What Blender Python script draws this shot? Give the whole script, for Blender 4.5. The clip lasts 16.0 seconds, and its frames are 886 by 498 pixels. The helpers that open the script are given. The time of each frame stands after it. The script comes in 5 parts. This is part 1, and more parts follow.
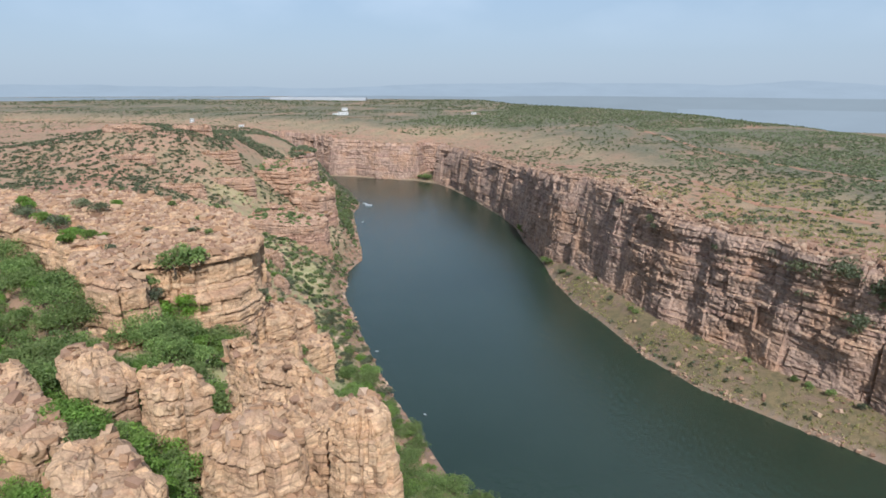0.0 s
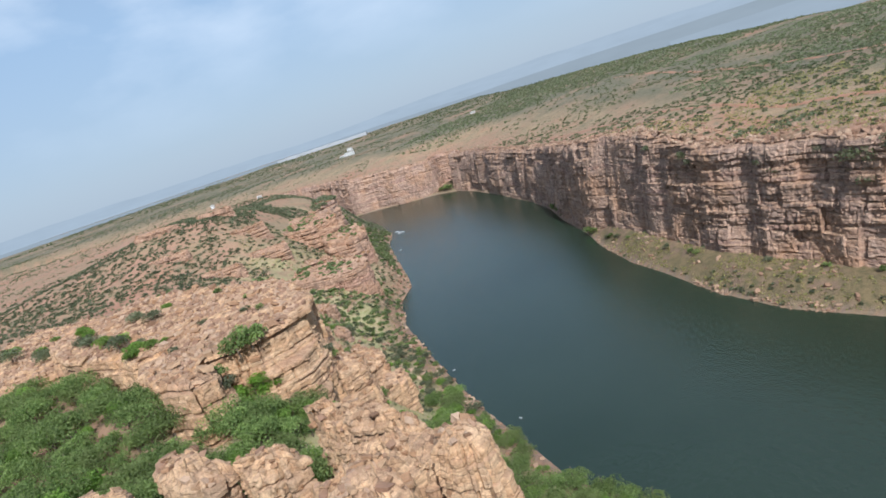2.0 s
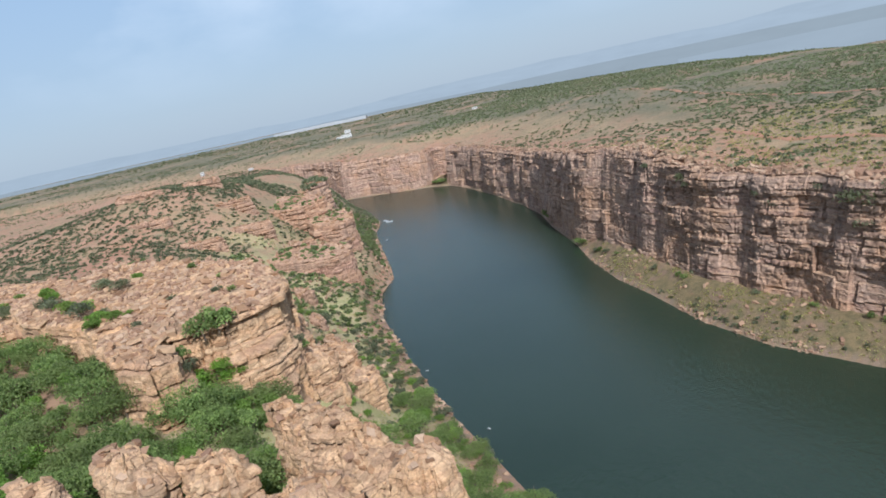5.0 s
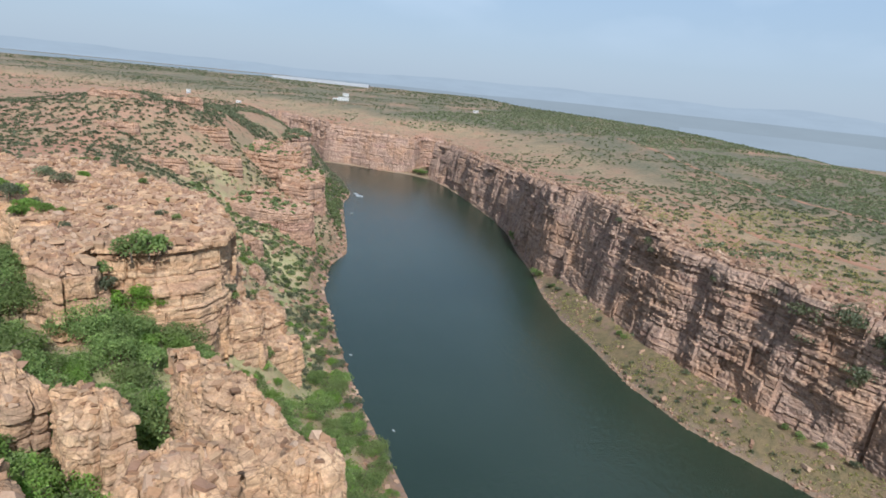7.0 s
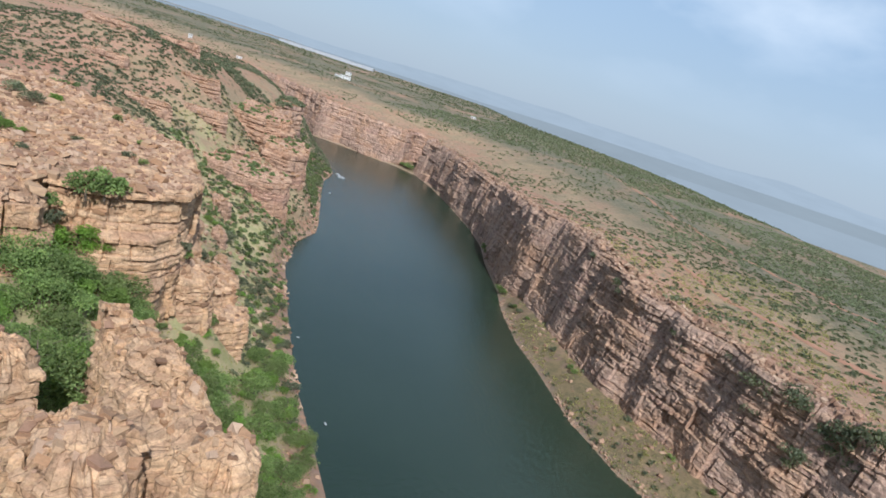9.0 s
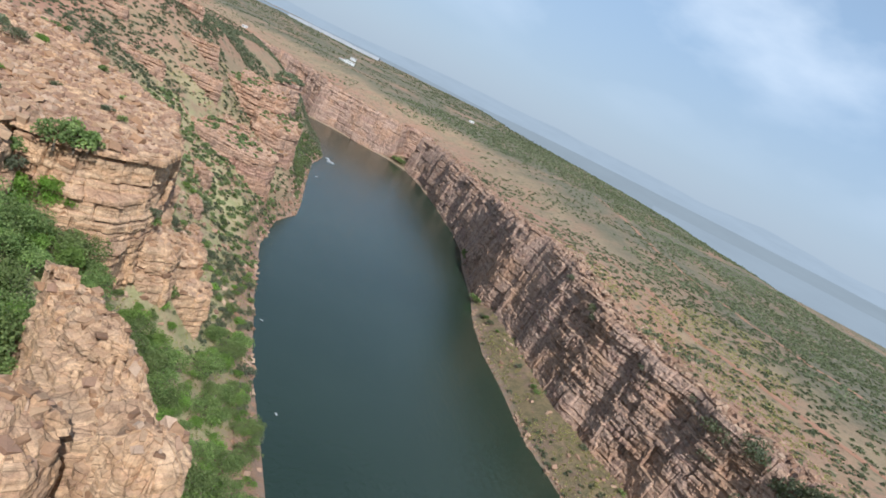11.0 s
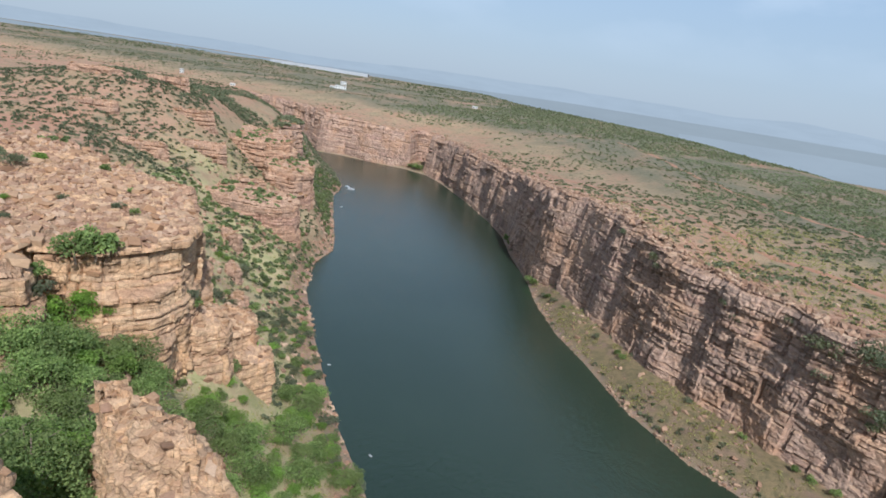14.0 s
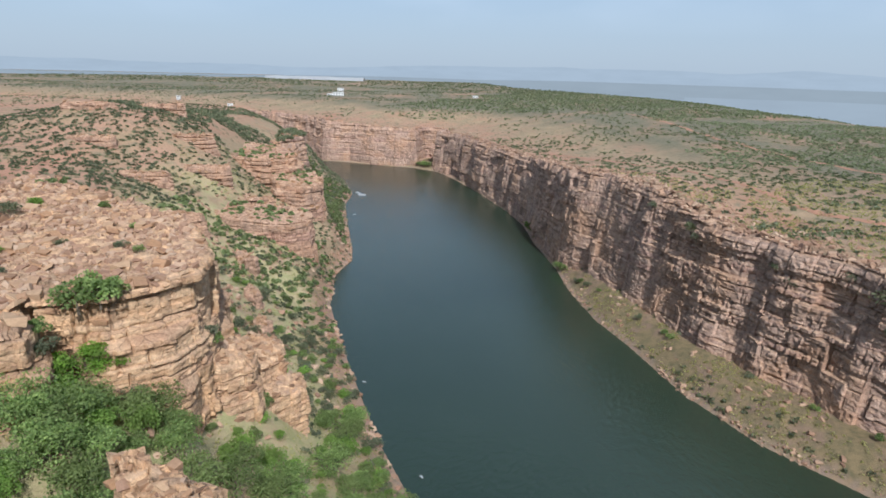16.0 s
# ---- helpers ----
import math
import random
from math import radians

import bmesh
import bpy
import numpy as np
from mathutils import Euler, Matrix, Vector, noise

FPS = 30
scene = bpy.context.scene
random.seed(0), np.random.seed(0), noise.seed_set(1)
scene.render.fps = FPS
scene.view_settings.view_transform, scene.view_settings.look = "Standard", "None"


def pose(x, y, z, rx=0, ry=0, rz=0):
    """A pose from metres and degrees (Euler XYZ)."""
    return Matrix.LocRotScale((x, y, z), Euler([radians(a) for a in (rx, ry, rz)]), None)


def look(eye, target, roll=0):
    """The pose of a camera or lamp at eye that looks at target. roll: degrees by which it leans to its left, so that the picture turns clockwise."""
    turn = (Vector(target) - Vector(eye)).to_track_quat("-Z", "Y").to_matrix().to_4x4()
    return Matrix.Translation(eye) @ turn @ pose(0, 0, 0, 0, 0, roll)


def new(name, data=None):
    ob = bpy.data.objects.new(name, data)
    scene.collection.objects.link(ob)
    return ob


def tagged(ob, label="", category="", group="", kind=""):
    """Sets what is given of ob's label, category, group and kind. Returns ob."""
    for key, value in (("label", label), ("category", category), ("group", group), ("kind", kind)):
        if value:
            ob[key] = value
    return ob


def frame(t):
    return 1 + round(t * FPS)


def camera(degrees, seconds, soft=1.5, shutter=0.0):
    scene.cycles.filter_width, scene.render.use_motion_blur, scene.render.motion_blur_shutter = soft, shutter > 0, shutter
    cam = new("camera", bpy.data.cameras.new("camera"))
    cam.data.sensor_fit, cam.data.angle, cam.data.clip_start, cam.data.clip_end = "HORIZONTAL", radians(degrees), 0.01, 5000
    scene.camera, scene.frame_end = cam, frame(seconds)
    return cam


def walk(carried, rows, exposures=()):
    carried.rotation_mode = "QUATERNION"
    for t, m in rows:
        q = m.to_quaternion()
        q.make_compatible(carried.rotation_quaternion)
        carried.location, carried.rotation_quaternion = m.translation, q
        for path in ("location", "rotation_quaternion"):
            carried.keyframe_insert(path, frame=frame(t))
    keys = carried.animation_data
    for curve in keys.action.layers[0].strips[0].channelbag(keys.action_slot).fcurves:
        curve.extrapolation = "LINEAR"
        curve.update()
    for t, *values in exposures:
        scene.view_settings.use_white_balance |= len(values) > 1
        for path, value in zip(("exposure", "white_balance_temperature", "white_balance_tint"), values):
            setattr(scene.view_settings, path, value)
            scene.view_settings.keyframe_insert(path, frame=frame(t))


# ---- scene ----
cam = camera(70.4, 16.0, 1.7)

PATH = [
    (0, (0.35, -1.13, 118.03), (-23.14, 92.77, 92.92), 0.06),
    (0.5, (0.04, -0.90, 117.71), (-25.40, 92.56, 92.85), -5.76),
    (1, (-0.09, -0.54, 117.50), (-27.21, 92.64, 93.35), -10.92),
    (1.5, (-0.65, 0.66, 117.61), (-29.16, 93.61, 94.20), -14.90),
    (2, (-1.04, 1.84, 117.48), (-30.64, 94.61, 94.70), -18.66),
    (2.5, (-1.61, 3.22, 117.55), (-32.16, 95.75, 95.11), -21.62),
    (3, (-1.96, 4.78, 117.46), (-33.48, 97.05, 95.24), -24.20),
    (3.25, (-1.95, 5.31, 117.57), (-33.77, 97.52, 95.55), -25.20),
    (3.55, (-1.94, 5.94, 117.71), (-34.09, 98.08, 95.90), -26.30),
    (3.85, (-1.93, 6.57, 117.84), (-34.23, 98.68, 96.13), -26.80),
    (4.1, (-1.92, 7.09, 117.95), (-33.26, 99.39, 95.63), -23.60),
    (4.5, (-1.91, 7.93, 118.14), (-31.59, 100.51, 94.75), -18.10),
    (5, (-1.89, 8.98, 118.36), (-29.82, 101.82, 93.86), -12.30),
    (5.5, (-1.87, 10.03, 118.59), (-28.25, 103.05, 93.10), -7.17),
    (6, (-2.25, 11.42, 118.76), (-26.91, 104.84, 92.98), -2.39),
    (6.5, (-2.47, 12.78, 118.92), (-25.60, 106.56, 93.03), 1.82),
    (7, (-2.81, 14.12, 118.99), (-24.55, 108.25, 93.15), 5.69),
    (7.5, (-3.17, 15.57, 119.06), (-23.61, 110.03, 93.38), 9.26),
    (8, (-3.53, 17.00, 119.01), (-22.83, 111.76, 93.55), 12.41),
    (8.5, (-3.77, 18.39, 119.16), (-22.06, 113.40, 93.87), 15.26),
    (9, (-4.12, 19.75, 119.21), (-21.45, 115.00, 94.17), 17.85),
    (9.5, (-4.47, 21.20, 119.24), (-21.01, 116.67, 94.50), 20.20),
    (10, (-4.82, 22.66, 119.26), (-20.61, 118.33, 94.80), 22.40),
    (10.5, (-5.17, 24.11, 119.29), (-20.25, 119.97, 95.10), 24.50),
    (11, (-5.53, 25.57, 119.31), (-19.98, 121.57, 95.35), 26.30),
    (11.5, (-5.88, 27.02, 119.33), (-19.92, 123.13, 95.53), 27.50),
    (12, (-6.74, 28.84, 119.05), (-22.25, 124.46, 94.24), 22.60),
    (12.5, (-7.34, 30.44, 118.80), (-24.46, 125.58, 93.21), 17.74),
    (13, (-7.46, 31.63, 118.88), (-25.94, 126.38, 92.79), 13.98),
    (13.5, (-8.11, 33.29, 118.69), (-27.54, 127.77, 92.31), 11.09),
    (14, (-8.16, 34.11, 118.75), (-28.44, 128.35, 92.14), 8.77),
    (14.5, (-8.38, 34.63, 118.60), (-29.32, 128.69, 91.88), 6.96),
    (15, (-8.58, 35.00, 118.50), (-31.76, 128.48, 91.57), 1.10),
    (15.5, (-11.56, 40.58, 117.42), (-34.50, 134.01, 90.16), 1.08),
    (16, (-14.99, 46.99, 116.07), (-37.58, 140.41, 88.46), 1.42),
]
walk(cam, [(t, look(eye, target, roll)) for t, eye, target, roll in PATH])
# ---------------------------------------------------------------- sky and sun
SUN_FROM = Vector((0.43, -0.78, 0.80)).normalized()
world = bpy.data.worlds.new("sky")
scene.world = world
world.use_nodes = True
wn, wl = world.node_tree.nodes, world.node_tree.links
wn.clear()
w_out = wn.new("ShaderNodeOutputWorld")
w_bg = wn.new("ShaderNodeBackground")
w_sky = wn.new("ShaderNodeTexSky")
w_sky.sky_type, w_sky.sun_disc = "NISHITA", False
w_sky.sun_elevation = math.asin(SUN_FROM.z)
w_sky.sun_rotation = math.atan2(SUN_FROM.x, SUN_FROM.y)
w_sky.altitude, w_sky.air_density, w_sky.dust_density, w_sky.ozone_density = 100, 1.0, 1.0, 1.5
w_bg.inputs["Strength"].default_value = 0.086
w_tc = wn.new("ShaderNodeTexCoord")
w_xyz = wn.new("ShaderNodeSeparateXYZ")
wl.new(w_tc.outputs["Generated"], w_xyz.inputs[0])
# dusty air, thick towards the horizon
w_haze = wn.new("ShaderNodeValToRGB")
w_haze.color_ramp.elements[0].position, w_haze.color_ramp.elements[1].position = 0.0, 0.75
w_haze.color_ramp.elements[0].color, w_haze.color_ramp.elements[1].color = (0.92, 0.92, 0.92, 1), (0.3, 0.3, 0.3, 1)
wl.new(w_xyz.outputs["Z"], w_haze.inputs[0])
w_dust = wn.new("ShaderNodeValToRGB")
w_dust.color_ramp.elements[0].position, w_dust.color_ramp.elements[1].position = 0.0, 0.22
w_dust.color_ramp.elements[0].color, w_dust.color_ramp.elements[1].color = (0.44, 0.482, 0.515, 1), (0.415, 0.51, 0.605, 1)
wl.new(w_xyz.outputs["Z"], w_dust.inputs[0])
w_gain = wn.new("ShaderNodeVectorMath")
w_gain.operation = "SCALE"
w_gain.inputs["Scale"].default_value = 10.0
wl.new(w_dust.outputs[0], w_gain.inputs[0])
w_air = wn.new("ShaderNodeMixRGB")
wl.new(w_haze.outputs[0], w_air.inputs[0])
wl.new(w_sky.outputs[0], w_air.inputs[1])
wl.new(w_gain.outputs[0], w_air.inputs[2])
# thin broken cloud
w_map = wn.new("ShaderNodeMapping")
w_map.inputs["Scale"].default_value = (1.0, 1.0, 2.2)
w_map.inputs["Location"].default_value = (0.35, 0.0, 0.1)
w_noise = wn.new("ShaderNodeTexNoise")
w_noise.inputs["Scale"].default_value, w_noise.inputs["Detail"].default_value = 3.1, 7
w_ramp = wn.new("ShaderNodeValToRGB")
w_ramp.color_ramp.elements[0].position, w_ramp.color_ramp.elements[1].position = 0.47, 0.66
w_ramp.color_ramp.elements[1].color = (0.75, 0.75, 0.75, 1)
w_high = wn.new("ShaderNodeMapRange")
w_high.inputs["From Min"].default_value, w_high.inputs["From Max"].default_value = 0.05, 0.22
wl.new(w_xyz.outputs["Z"], w_high.inputs["Value"])
w_mul = wn.new("ShaderNodeMath")
w_mul.operation = "MULTIPLY"
w_mix = wn.new("ShaderNodeMixRGB")
w_mix.inputs[2].default_value = (7.0, 7.4, 7.8, 1)
wl.new(w_tc.outputs["Generated"], w_map.inputs["Vector"])
wl.new(w_map.outputs[0], w_noise.inputs["Vector"])
wl.new(w_noise.outputs["Fac"], w_ramp.inputs[0])
wl.new(w_ramp.outputs[0], w_mul.inputs[0])
wl.new(w_high.outputs[0], w_mul.inputs[1])
wl.new(w_mul.outputs[0], w_mix.inputs[0])
wl.new(w_air.outputs[0], w_mix.inputs[1])
wl.new(w_mix.outputs[0], w_bg.inputs["Color"])
wl.new(w_bg.outputs[0], w_out.inputs[0])

sun = new("sun", bpy.data.lights.new("sun", "SUN"))
sun.data.energy, sun.data.angle, sun.data.color = 4.2, radians(1.0), (1.0, 0.93, 0.84)
sun.matrix_world = look((SUN_FROM * 300), (0, 0, 0))
scene.view_settings.exposure = 0.42
scene.view_settings.use_white_balance = True
scene.view_settings.white_balance_temperature, scene.view_settings.white_balance_tint = 5560, 8


# ---------------------------------------------------------------- materials
class Nodes:
    """A principled material with a few short hands for its nodes."""

    def __init__(self, name, rough=0.9, spec=0.3):
        self.mat = bpy.data.materials.new(name)
        self.mat.use_nodes = True
        self.n, self.l = self.mat.node_tree.nodes, self.mat.node_tree.links
        self.b = self.n["Principled BSDF"]
        self.b.inputs["Roughness"].default_value = rough
        self.b.inputs["Specular IOR Level"].default_value = spec
        self.tc = self.n.new("ShaderNodeTexCoord")

    def vec(self, scale=(1, 1, 1), rot=(0, 0, 0)):
        m = self.n.new("ShaderNodeMapping")
        m.inputs["Scale"].default_value, m.inputs["Rotation"].default_value = scale, rot
        self.l.new(self.tc.outputs["Object"], m.inputs["Vector"])
        return m.outputs[0]

    def noise(self, scale, detail=5, rough=0.6, vec=None, distort=0.0):
        t = self.n.new("ShaderNodeTexNoise")
        t.inputs["Scale"].default_value, t.inputs["Detail"].default_value = scale, detail
        t.inputs["Roughness"].default_value, t.inputs["Distortion"].default_value = rough, distort
        self.l.new(vec or self.tc.outputs["Object"], t.inputs["Vector"])
        return t.outputs["Fac"]

    def noise_colour(self, scale):
        t = self.n.new("ShaderNodeTexNoise")
        t.inputs["Scale"].default_value, t.inputs["Detail"].default_value = scale, 3
        self.l.new(self.tc.outputs["Object"], t.inputs["Vector"])
        return t.outputs["Color"]

    def cells(self, scale, vec=None, feature="F1", out="Distance", metric="EUCLIDEAN", loose=1.0):
        t = self.n.new("ShaderNodeTexVoronoi")
        t.feature = feature
        if feature == "F1":
            t.distance = metric
        t.inputs["Randomness"].default_value = loose
        t.inputs["Scale"].default_value = scale
        self.l.new(vec or self.tc.outputs["Object"], t.inputs["Vector"])
        return t.outputs[out]

    def ramp(self, fac, stops):
        r = self.n.new("ShaderNodeValToRGB")
        e = r.color_ramp.elements
        while len(e) < len(stops):
            e.new(0.5)
        for k, (p, c) in zip(e, stops):
            k.position, k.color = p, (c, c, c, 1) if isinstance(c, (int, float)) else (*c, 1)
        self.l.new(fac, r.inputs[0])
        return r.outputs[0]

    def mix(self, fac, a, b, kind="MIX"):
        m = self.n.new("ShaderNodeMixRGB")
        m.blend_type = kind
        for k, v in enumerate((fac, a, b)):
            if isinstance(v, bpy.types.NodeSocket):
                self.l.new(v, m.inputs[k])
            elif k == 0:
                m.inputs[0].default_value = v
            else:
                m.inputs[k].default_value = (*v, 1)
        return m.outputs[0]

    def colour(self, socket):
        self.l.new(socket, self.b.inputs["Base Color"])

    def bump(self, height, strength, distance):
        b = self.n.new("ShaderNodeBump")
        b.inputs["Strength"].default_value, b.inputs["Distance"].default_value = strength, distance
        self.l.new(height, b.inputs["Height"])
        if self.b.inputs["Normal"].is_linked:
            self.l.new(self.b.inputs["Normal"].links[0].from_socket, b.inputs["Normal"])
        self.l.new(b.outputs[0], self.b.inputs["Normal"])

    def random(self):
        o = self.n.new("ShaderNodeObjectInfo")
        return o.outputs["Random"]

    def island(self):
        g = self.n.new("ShaderNodeNewGeometry")
        return g.outputs["Random Per Island"]

    def slope(self):
        """How far the surface faces upwards, 0 to 1."""
        g = self.n.new("ShaderNodeNewGeometry")
        s = self.n.new("ShaderNodeSeparateXYZ")
        self.l.new(g.outputs["True Normal"], s.inputs[0])
        return s.outputs["Z"]


def rock_material(name, pale, mid, deep, stain=0.5):
    m = Nodes(name, 0.92, 0.2)
    ochre = tuple(0.6 * a + 0.4 * b for a, b in zip(mid, (0.62, 0.33, 0.14)))
    rose = tuple(0.6 * a + 0.4 * b for a, b in zip(mid, (0.50, 0.30, 0.24)))
    bands = m.noise(1.0, 4, 0.6, m.vec((0.012, 0.012, 0.28)), 0.05)
    c = m.ramp(bands, [(0.32, rose), (0.44, mid), (0.54, pale), (0.64, mid), (0.74, ochre)])
    c = m.mix(m.ramp(m.noise(0.05, 5, 0.6), [(0.46, 0.0), (0.62, 0.7)]), c, ochre)
    c = m.mix(m.ramp(m.noise(0.11, 6, 0.65), [(0.48, 0.0), (0.70, 0.7)]), c, pale)
    c = m.mix(m.ramp(m.noise(0.30, 5, 0.7), [(0.54, 0.0), (0.72, 0.55)]), c, deep)
    # weathered dark varnish that runs down the faces
    streak = m.noise(1.0, 5, 0.65, m.vec((0.22, 0.22, 0.035)), 0.3)
    c = m.mix(m.ramp(streak, [(0.50, 0.0), (0.72, stain)]), c, (0.17, 0.115, 0.09))
    thin = m.noise(1.0, 4, 0.6, m.vec((1.1, 1.1, 0.06)), 0.2)
    c = m.mix(m.ramp(thin, [(0.58, 0.0), (0.74, 0.45 * stain)]), c, (0.15, 0.11, 0.09))
    # fresh breaks
    c = m.mix(m.ramp(m.noise(0.16, 3, 0.5, m.vec((1, 1, 1.4))), [(0.64, 0.0), (0.68, 0.6)]), c, tuple(min(0.8, 1.18 * v) for v in pale))
    tops = m.mix(m.ramp(m.noise(0.22, 6, 0.7), [(0.42, 0.0), (0.60, 1.0)]), (0.385, 0.23, 0.14), (0.54, 0.36, 0.225))
    c = m.mix(m.ramp(m.slope(), [(0.55, 0.0), (0.85, 0.6)]), c, tops)
    seams = m.noise(1.0, 3, 0.6, m.vec((0.02, 0.02, 1.5)), 0.05)
    c = m.mix(0.55, c, m.ramp(seams, [(0.34, 0.45), (0.42, 1.0), (0.75, 0.9)]), "MULTIPLY")
    blotch = m.cells(0.32, m.vec((1, 1, 1.7), (0, 0, 0.5)), "F1", "Color", "CHEBYCHEV", 0.6)
    c = m.mix(0.3, c, m.ramp(blotch, [(0.2, 0.5), (0.5, 0.95), (0.85, 1.2)]), "MULTIPLY")
    small = m.cells(0.95, m.vec((1, 1, 1.6), (0, 0, 0.2)), "F1", "Color", "CHEBYCHEV", 0.8)
    c = m.mix(0.3, c, m.ramp(small, [(0.2, 0.5), (0.5, 0.95), (0.85, 1.2)]), "MULTIPLY")
    warp = m.mix(0.06, m.vec((0.8, 0.8, 1.5)), m.noise_colour(0.7))
    crack = m.cells(0.33, warp, "DISTANCE_TO_EDGE")
    c = m.mix(m.ramp(crack, [(0.0, 0.55), (0.02, 0.0)]), c, (0.11, 0.07, 0.05))
    m.bump(m.ramp(crack, [(0.0, 0.0), (0.045, 1.0)]), 0.5, 0.3)
    grain = m.noise(2.6, 6, 0.75)
    c = m.mix(0.7, c, m.ramp(grain, [(0.30, 0.40), (0.52, 0.95), (0.72, 1.18)]), "MULTIPLY")
    m.colour(c)
    m.bump(grain, 0.8, 0.25)
    return m.mat


ROCK = rock_material("sandstone", (0.63, 0.43, 0.262), (0.52, 0.322, 0.18), (0.32, 0.175, 0.10), 0.6)
# Red cliff rock, its colour greyed a little to carry distance haze.
ROCK_FAR = rock_material("hazed_red_sandstone", (0.50, 0.345, 0.255), (0.37, 0.24, 0.178), (0.20, 0.115, 0.088), 0.9)
ROCK_RED = rock_material("bedded_red_sandstone", (0.47, 0.31, 0.215), (0.38, 0.225, 0.15), (0.25, 0.14, 0.10), 0.6)


def stone_material():
    m = Nodes("loose_sandstone", 0.92, 0.2)
    c = m.ramp(m.random(), [(0.0, (0.24, 0.14, 0.085)), (0.3, (0.42, 0.245, 0.135)), (0.6, (0.38, 0.225, 0.13)), (0.85, (0.49, 0.32, 0.19)), (1.0, (0.41, 0.26, 0.155))])
    grain = m.noise(2.5, 6, 0.75)
    c = m.mix(0.6, c, m.ramp(grain, [(0.25, 0.4), (0.75, 1.0)]), "MULTIPLY")
    m.colour(c)
    m.bump(grain, 0.8, 0.2)
    return m.mat


STONE = stone_material()


def rubble_material():
    m = Nodes("rubble_stone", 0.92, 0.2)
    c = m.ramp(m.island(), [(0.0, (0.27, 0.155, 0.10)), (0.5, (0.40, 0.25, 0.16)), (1.0, (0.49, 0.345, 0.235))])
    c = m.mix(0.6, c, m.ramp(m.noise(2.5, 6, 0.75), [(0.25, 0.4), (0.75, 1.0)]), "MULTIPLY")
    m.colour(c)
    return m.mat


RUBBLE = rubble_material()


def ground_material():
    m = Nodes("dry_soil_and_grass", 0.95, 0.15)

    def cover(name):
        a = m.n.new("ShaderNodeAttribute")
        a.attribute_name = name
        return a.outputs["Fac"]

    soil, grass, scrub, red = (0.40, 0.235, 0.155), (0.33, 0.235, 0.14), (0.17, 0.165, 0.105), (0.40, 0.205, 0.13)
    c = m.mix(m.ramp(m.noise(0.035, 7, 0.62), [(0.42, 0.0), (0.62, 0.9)]), soil, grass)
    c = m.mix(m.ramp(m.noise(0.16, 6, 0.7), [(0.50, 0.0), (0.66, 0.7)]), c, scrub)
    c = m.mix(m.ramp(m.noise(0.023, 5, 0.7, m.vec((1, 0.35, 1), (0, 0, 0.45))), [(0.54, 0.0), (0.66, 0.8)]), c, red)
    # grass, then thick scrub away from the rim
    meadow = m.mix(m.ramp(m.noise(0.05, 6, 0.7), [(0.40, 0.0), (0.62, 1.0)]), (0.38, 0.285, 0.17), (0.25, 0.215, 0.13))
    c = m.mix(m.mix(1.0, cover("meadow"), m.ramp(m.noise(0.03, 5, 0.6), [(0.36, 0.25), (0.56, 1.0)]), "MULTIPLY"), c, meadow)
    thick = m.mix(m.ramp(m.noise(0.30, 5, 0.7), [(0.42, 0.0), (0.60, 1.0)]), (0.125, 0.125, 0.08), (0.225, 0.195, 0.125))
    gaps = m.ramp(m.noise(0.012, 6, 0.65, m.vec((1, 0.45, 1), (0, 0, 0.4))), [(0.36, 0.15), (0.52, 0.95)])
    c = m.mix(m.mix(1.0, cover("scrub"), gaps, "MULTIPLY"), c, thick)
    dots = m.ramp(m.cells(0.17), [(0.16, 0.85), (0.30, 0.0)])
    c = m.mix(m.mix(1.0, dots, m.ramp(m.noise(0.02, 3, 0.5), [(0.4, 0.0), (0.55, 1.0)]), "MULTIPLY"), c, (0.075, 0.095, 0.045))
    stones = m.ramp(m.noise(0.9, 4, 0.7), [(0.60, 0.0), (0.72, 0.6)])
    c = m.mix(stones, c, (0.46, 0.33, 0.24))
    # grassy bank with a stony edge
    bank = m.mix(m.ramp(m.noise(0.28, 6, 0.7), [(0.44, 0.0), (0.60, 1.0)]), (0.245, 0.18, 0.095), (0.15, 0.128, 0.066))
    bank = m.mix(m.ramp(m.noise(0.10, 4, 0.6), [(0.50, 0.0), (0.62, 0.7)]), bank, (0.26, 0.17, 0.122))
    c = m.mix(cover("bank"), c, bank)
    green = m.mix(m.ramp(m.noise(0.12, 6, 0.7), [(0.40, 0.0), (0.60, 1.0)]), (0.50, 0.40, 0.23), (0.36, 0.34, 0.16))
    c = m.mix(m.mix(1.0, cover("verdant"), m.ramp(m.noise(0.06, 5, 0.65), [(0.36, 0.15), (0.52, 0.95)]), "MULTIPLY"), c, green)
    c = m.mix(cover("edge"), c, (0.34, 0.24, 0.19))
    grain = m.noise(1.6, 7, 0.8)
    c = m.mix(0.5, c, m.ramp(grain, [(0.25, 0.5), (0.75, 1.05)]), "MULTIPLY")
    m.colour(c)
    m.bump(grain, 0.9, 0.5)
    return m.mat


GROUND = ground_material()


def water_material():
    m = Nodes("river_water", 0.22, 1.0)
    deep = m.mix(m.ramp(m.noise(0.006, 4, 0.5), [(0.35, 0.0), (0.7, 1.0)]), (0.014, 0.026, 0.014), (0.027, 0.042, 0.026))
    m.colour(deep)
    m.b.inputs["IOR"].default_value = 1.33
    m.bump(m.noise(0.55, 5, 0.65, m.vec((1, 0.5, 1), (0, 0, 0.5))), 0.5, 0.5)
    m.bump(m.noise(0.03, 3, 0.5), 0.15, 1.2)
    return m.mat


WATER = water_material()


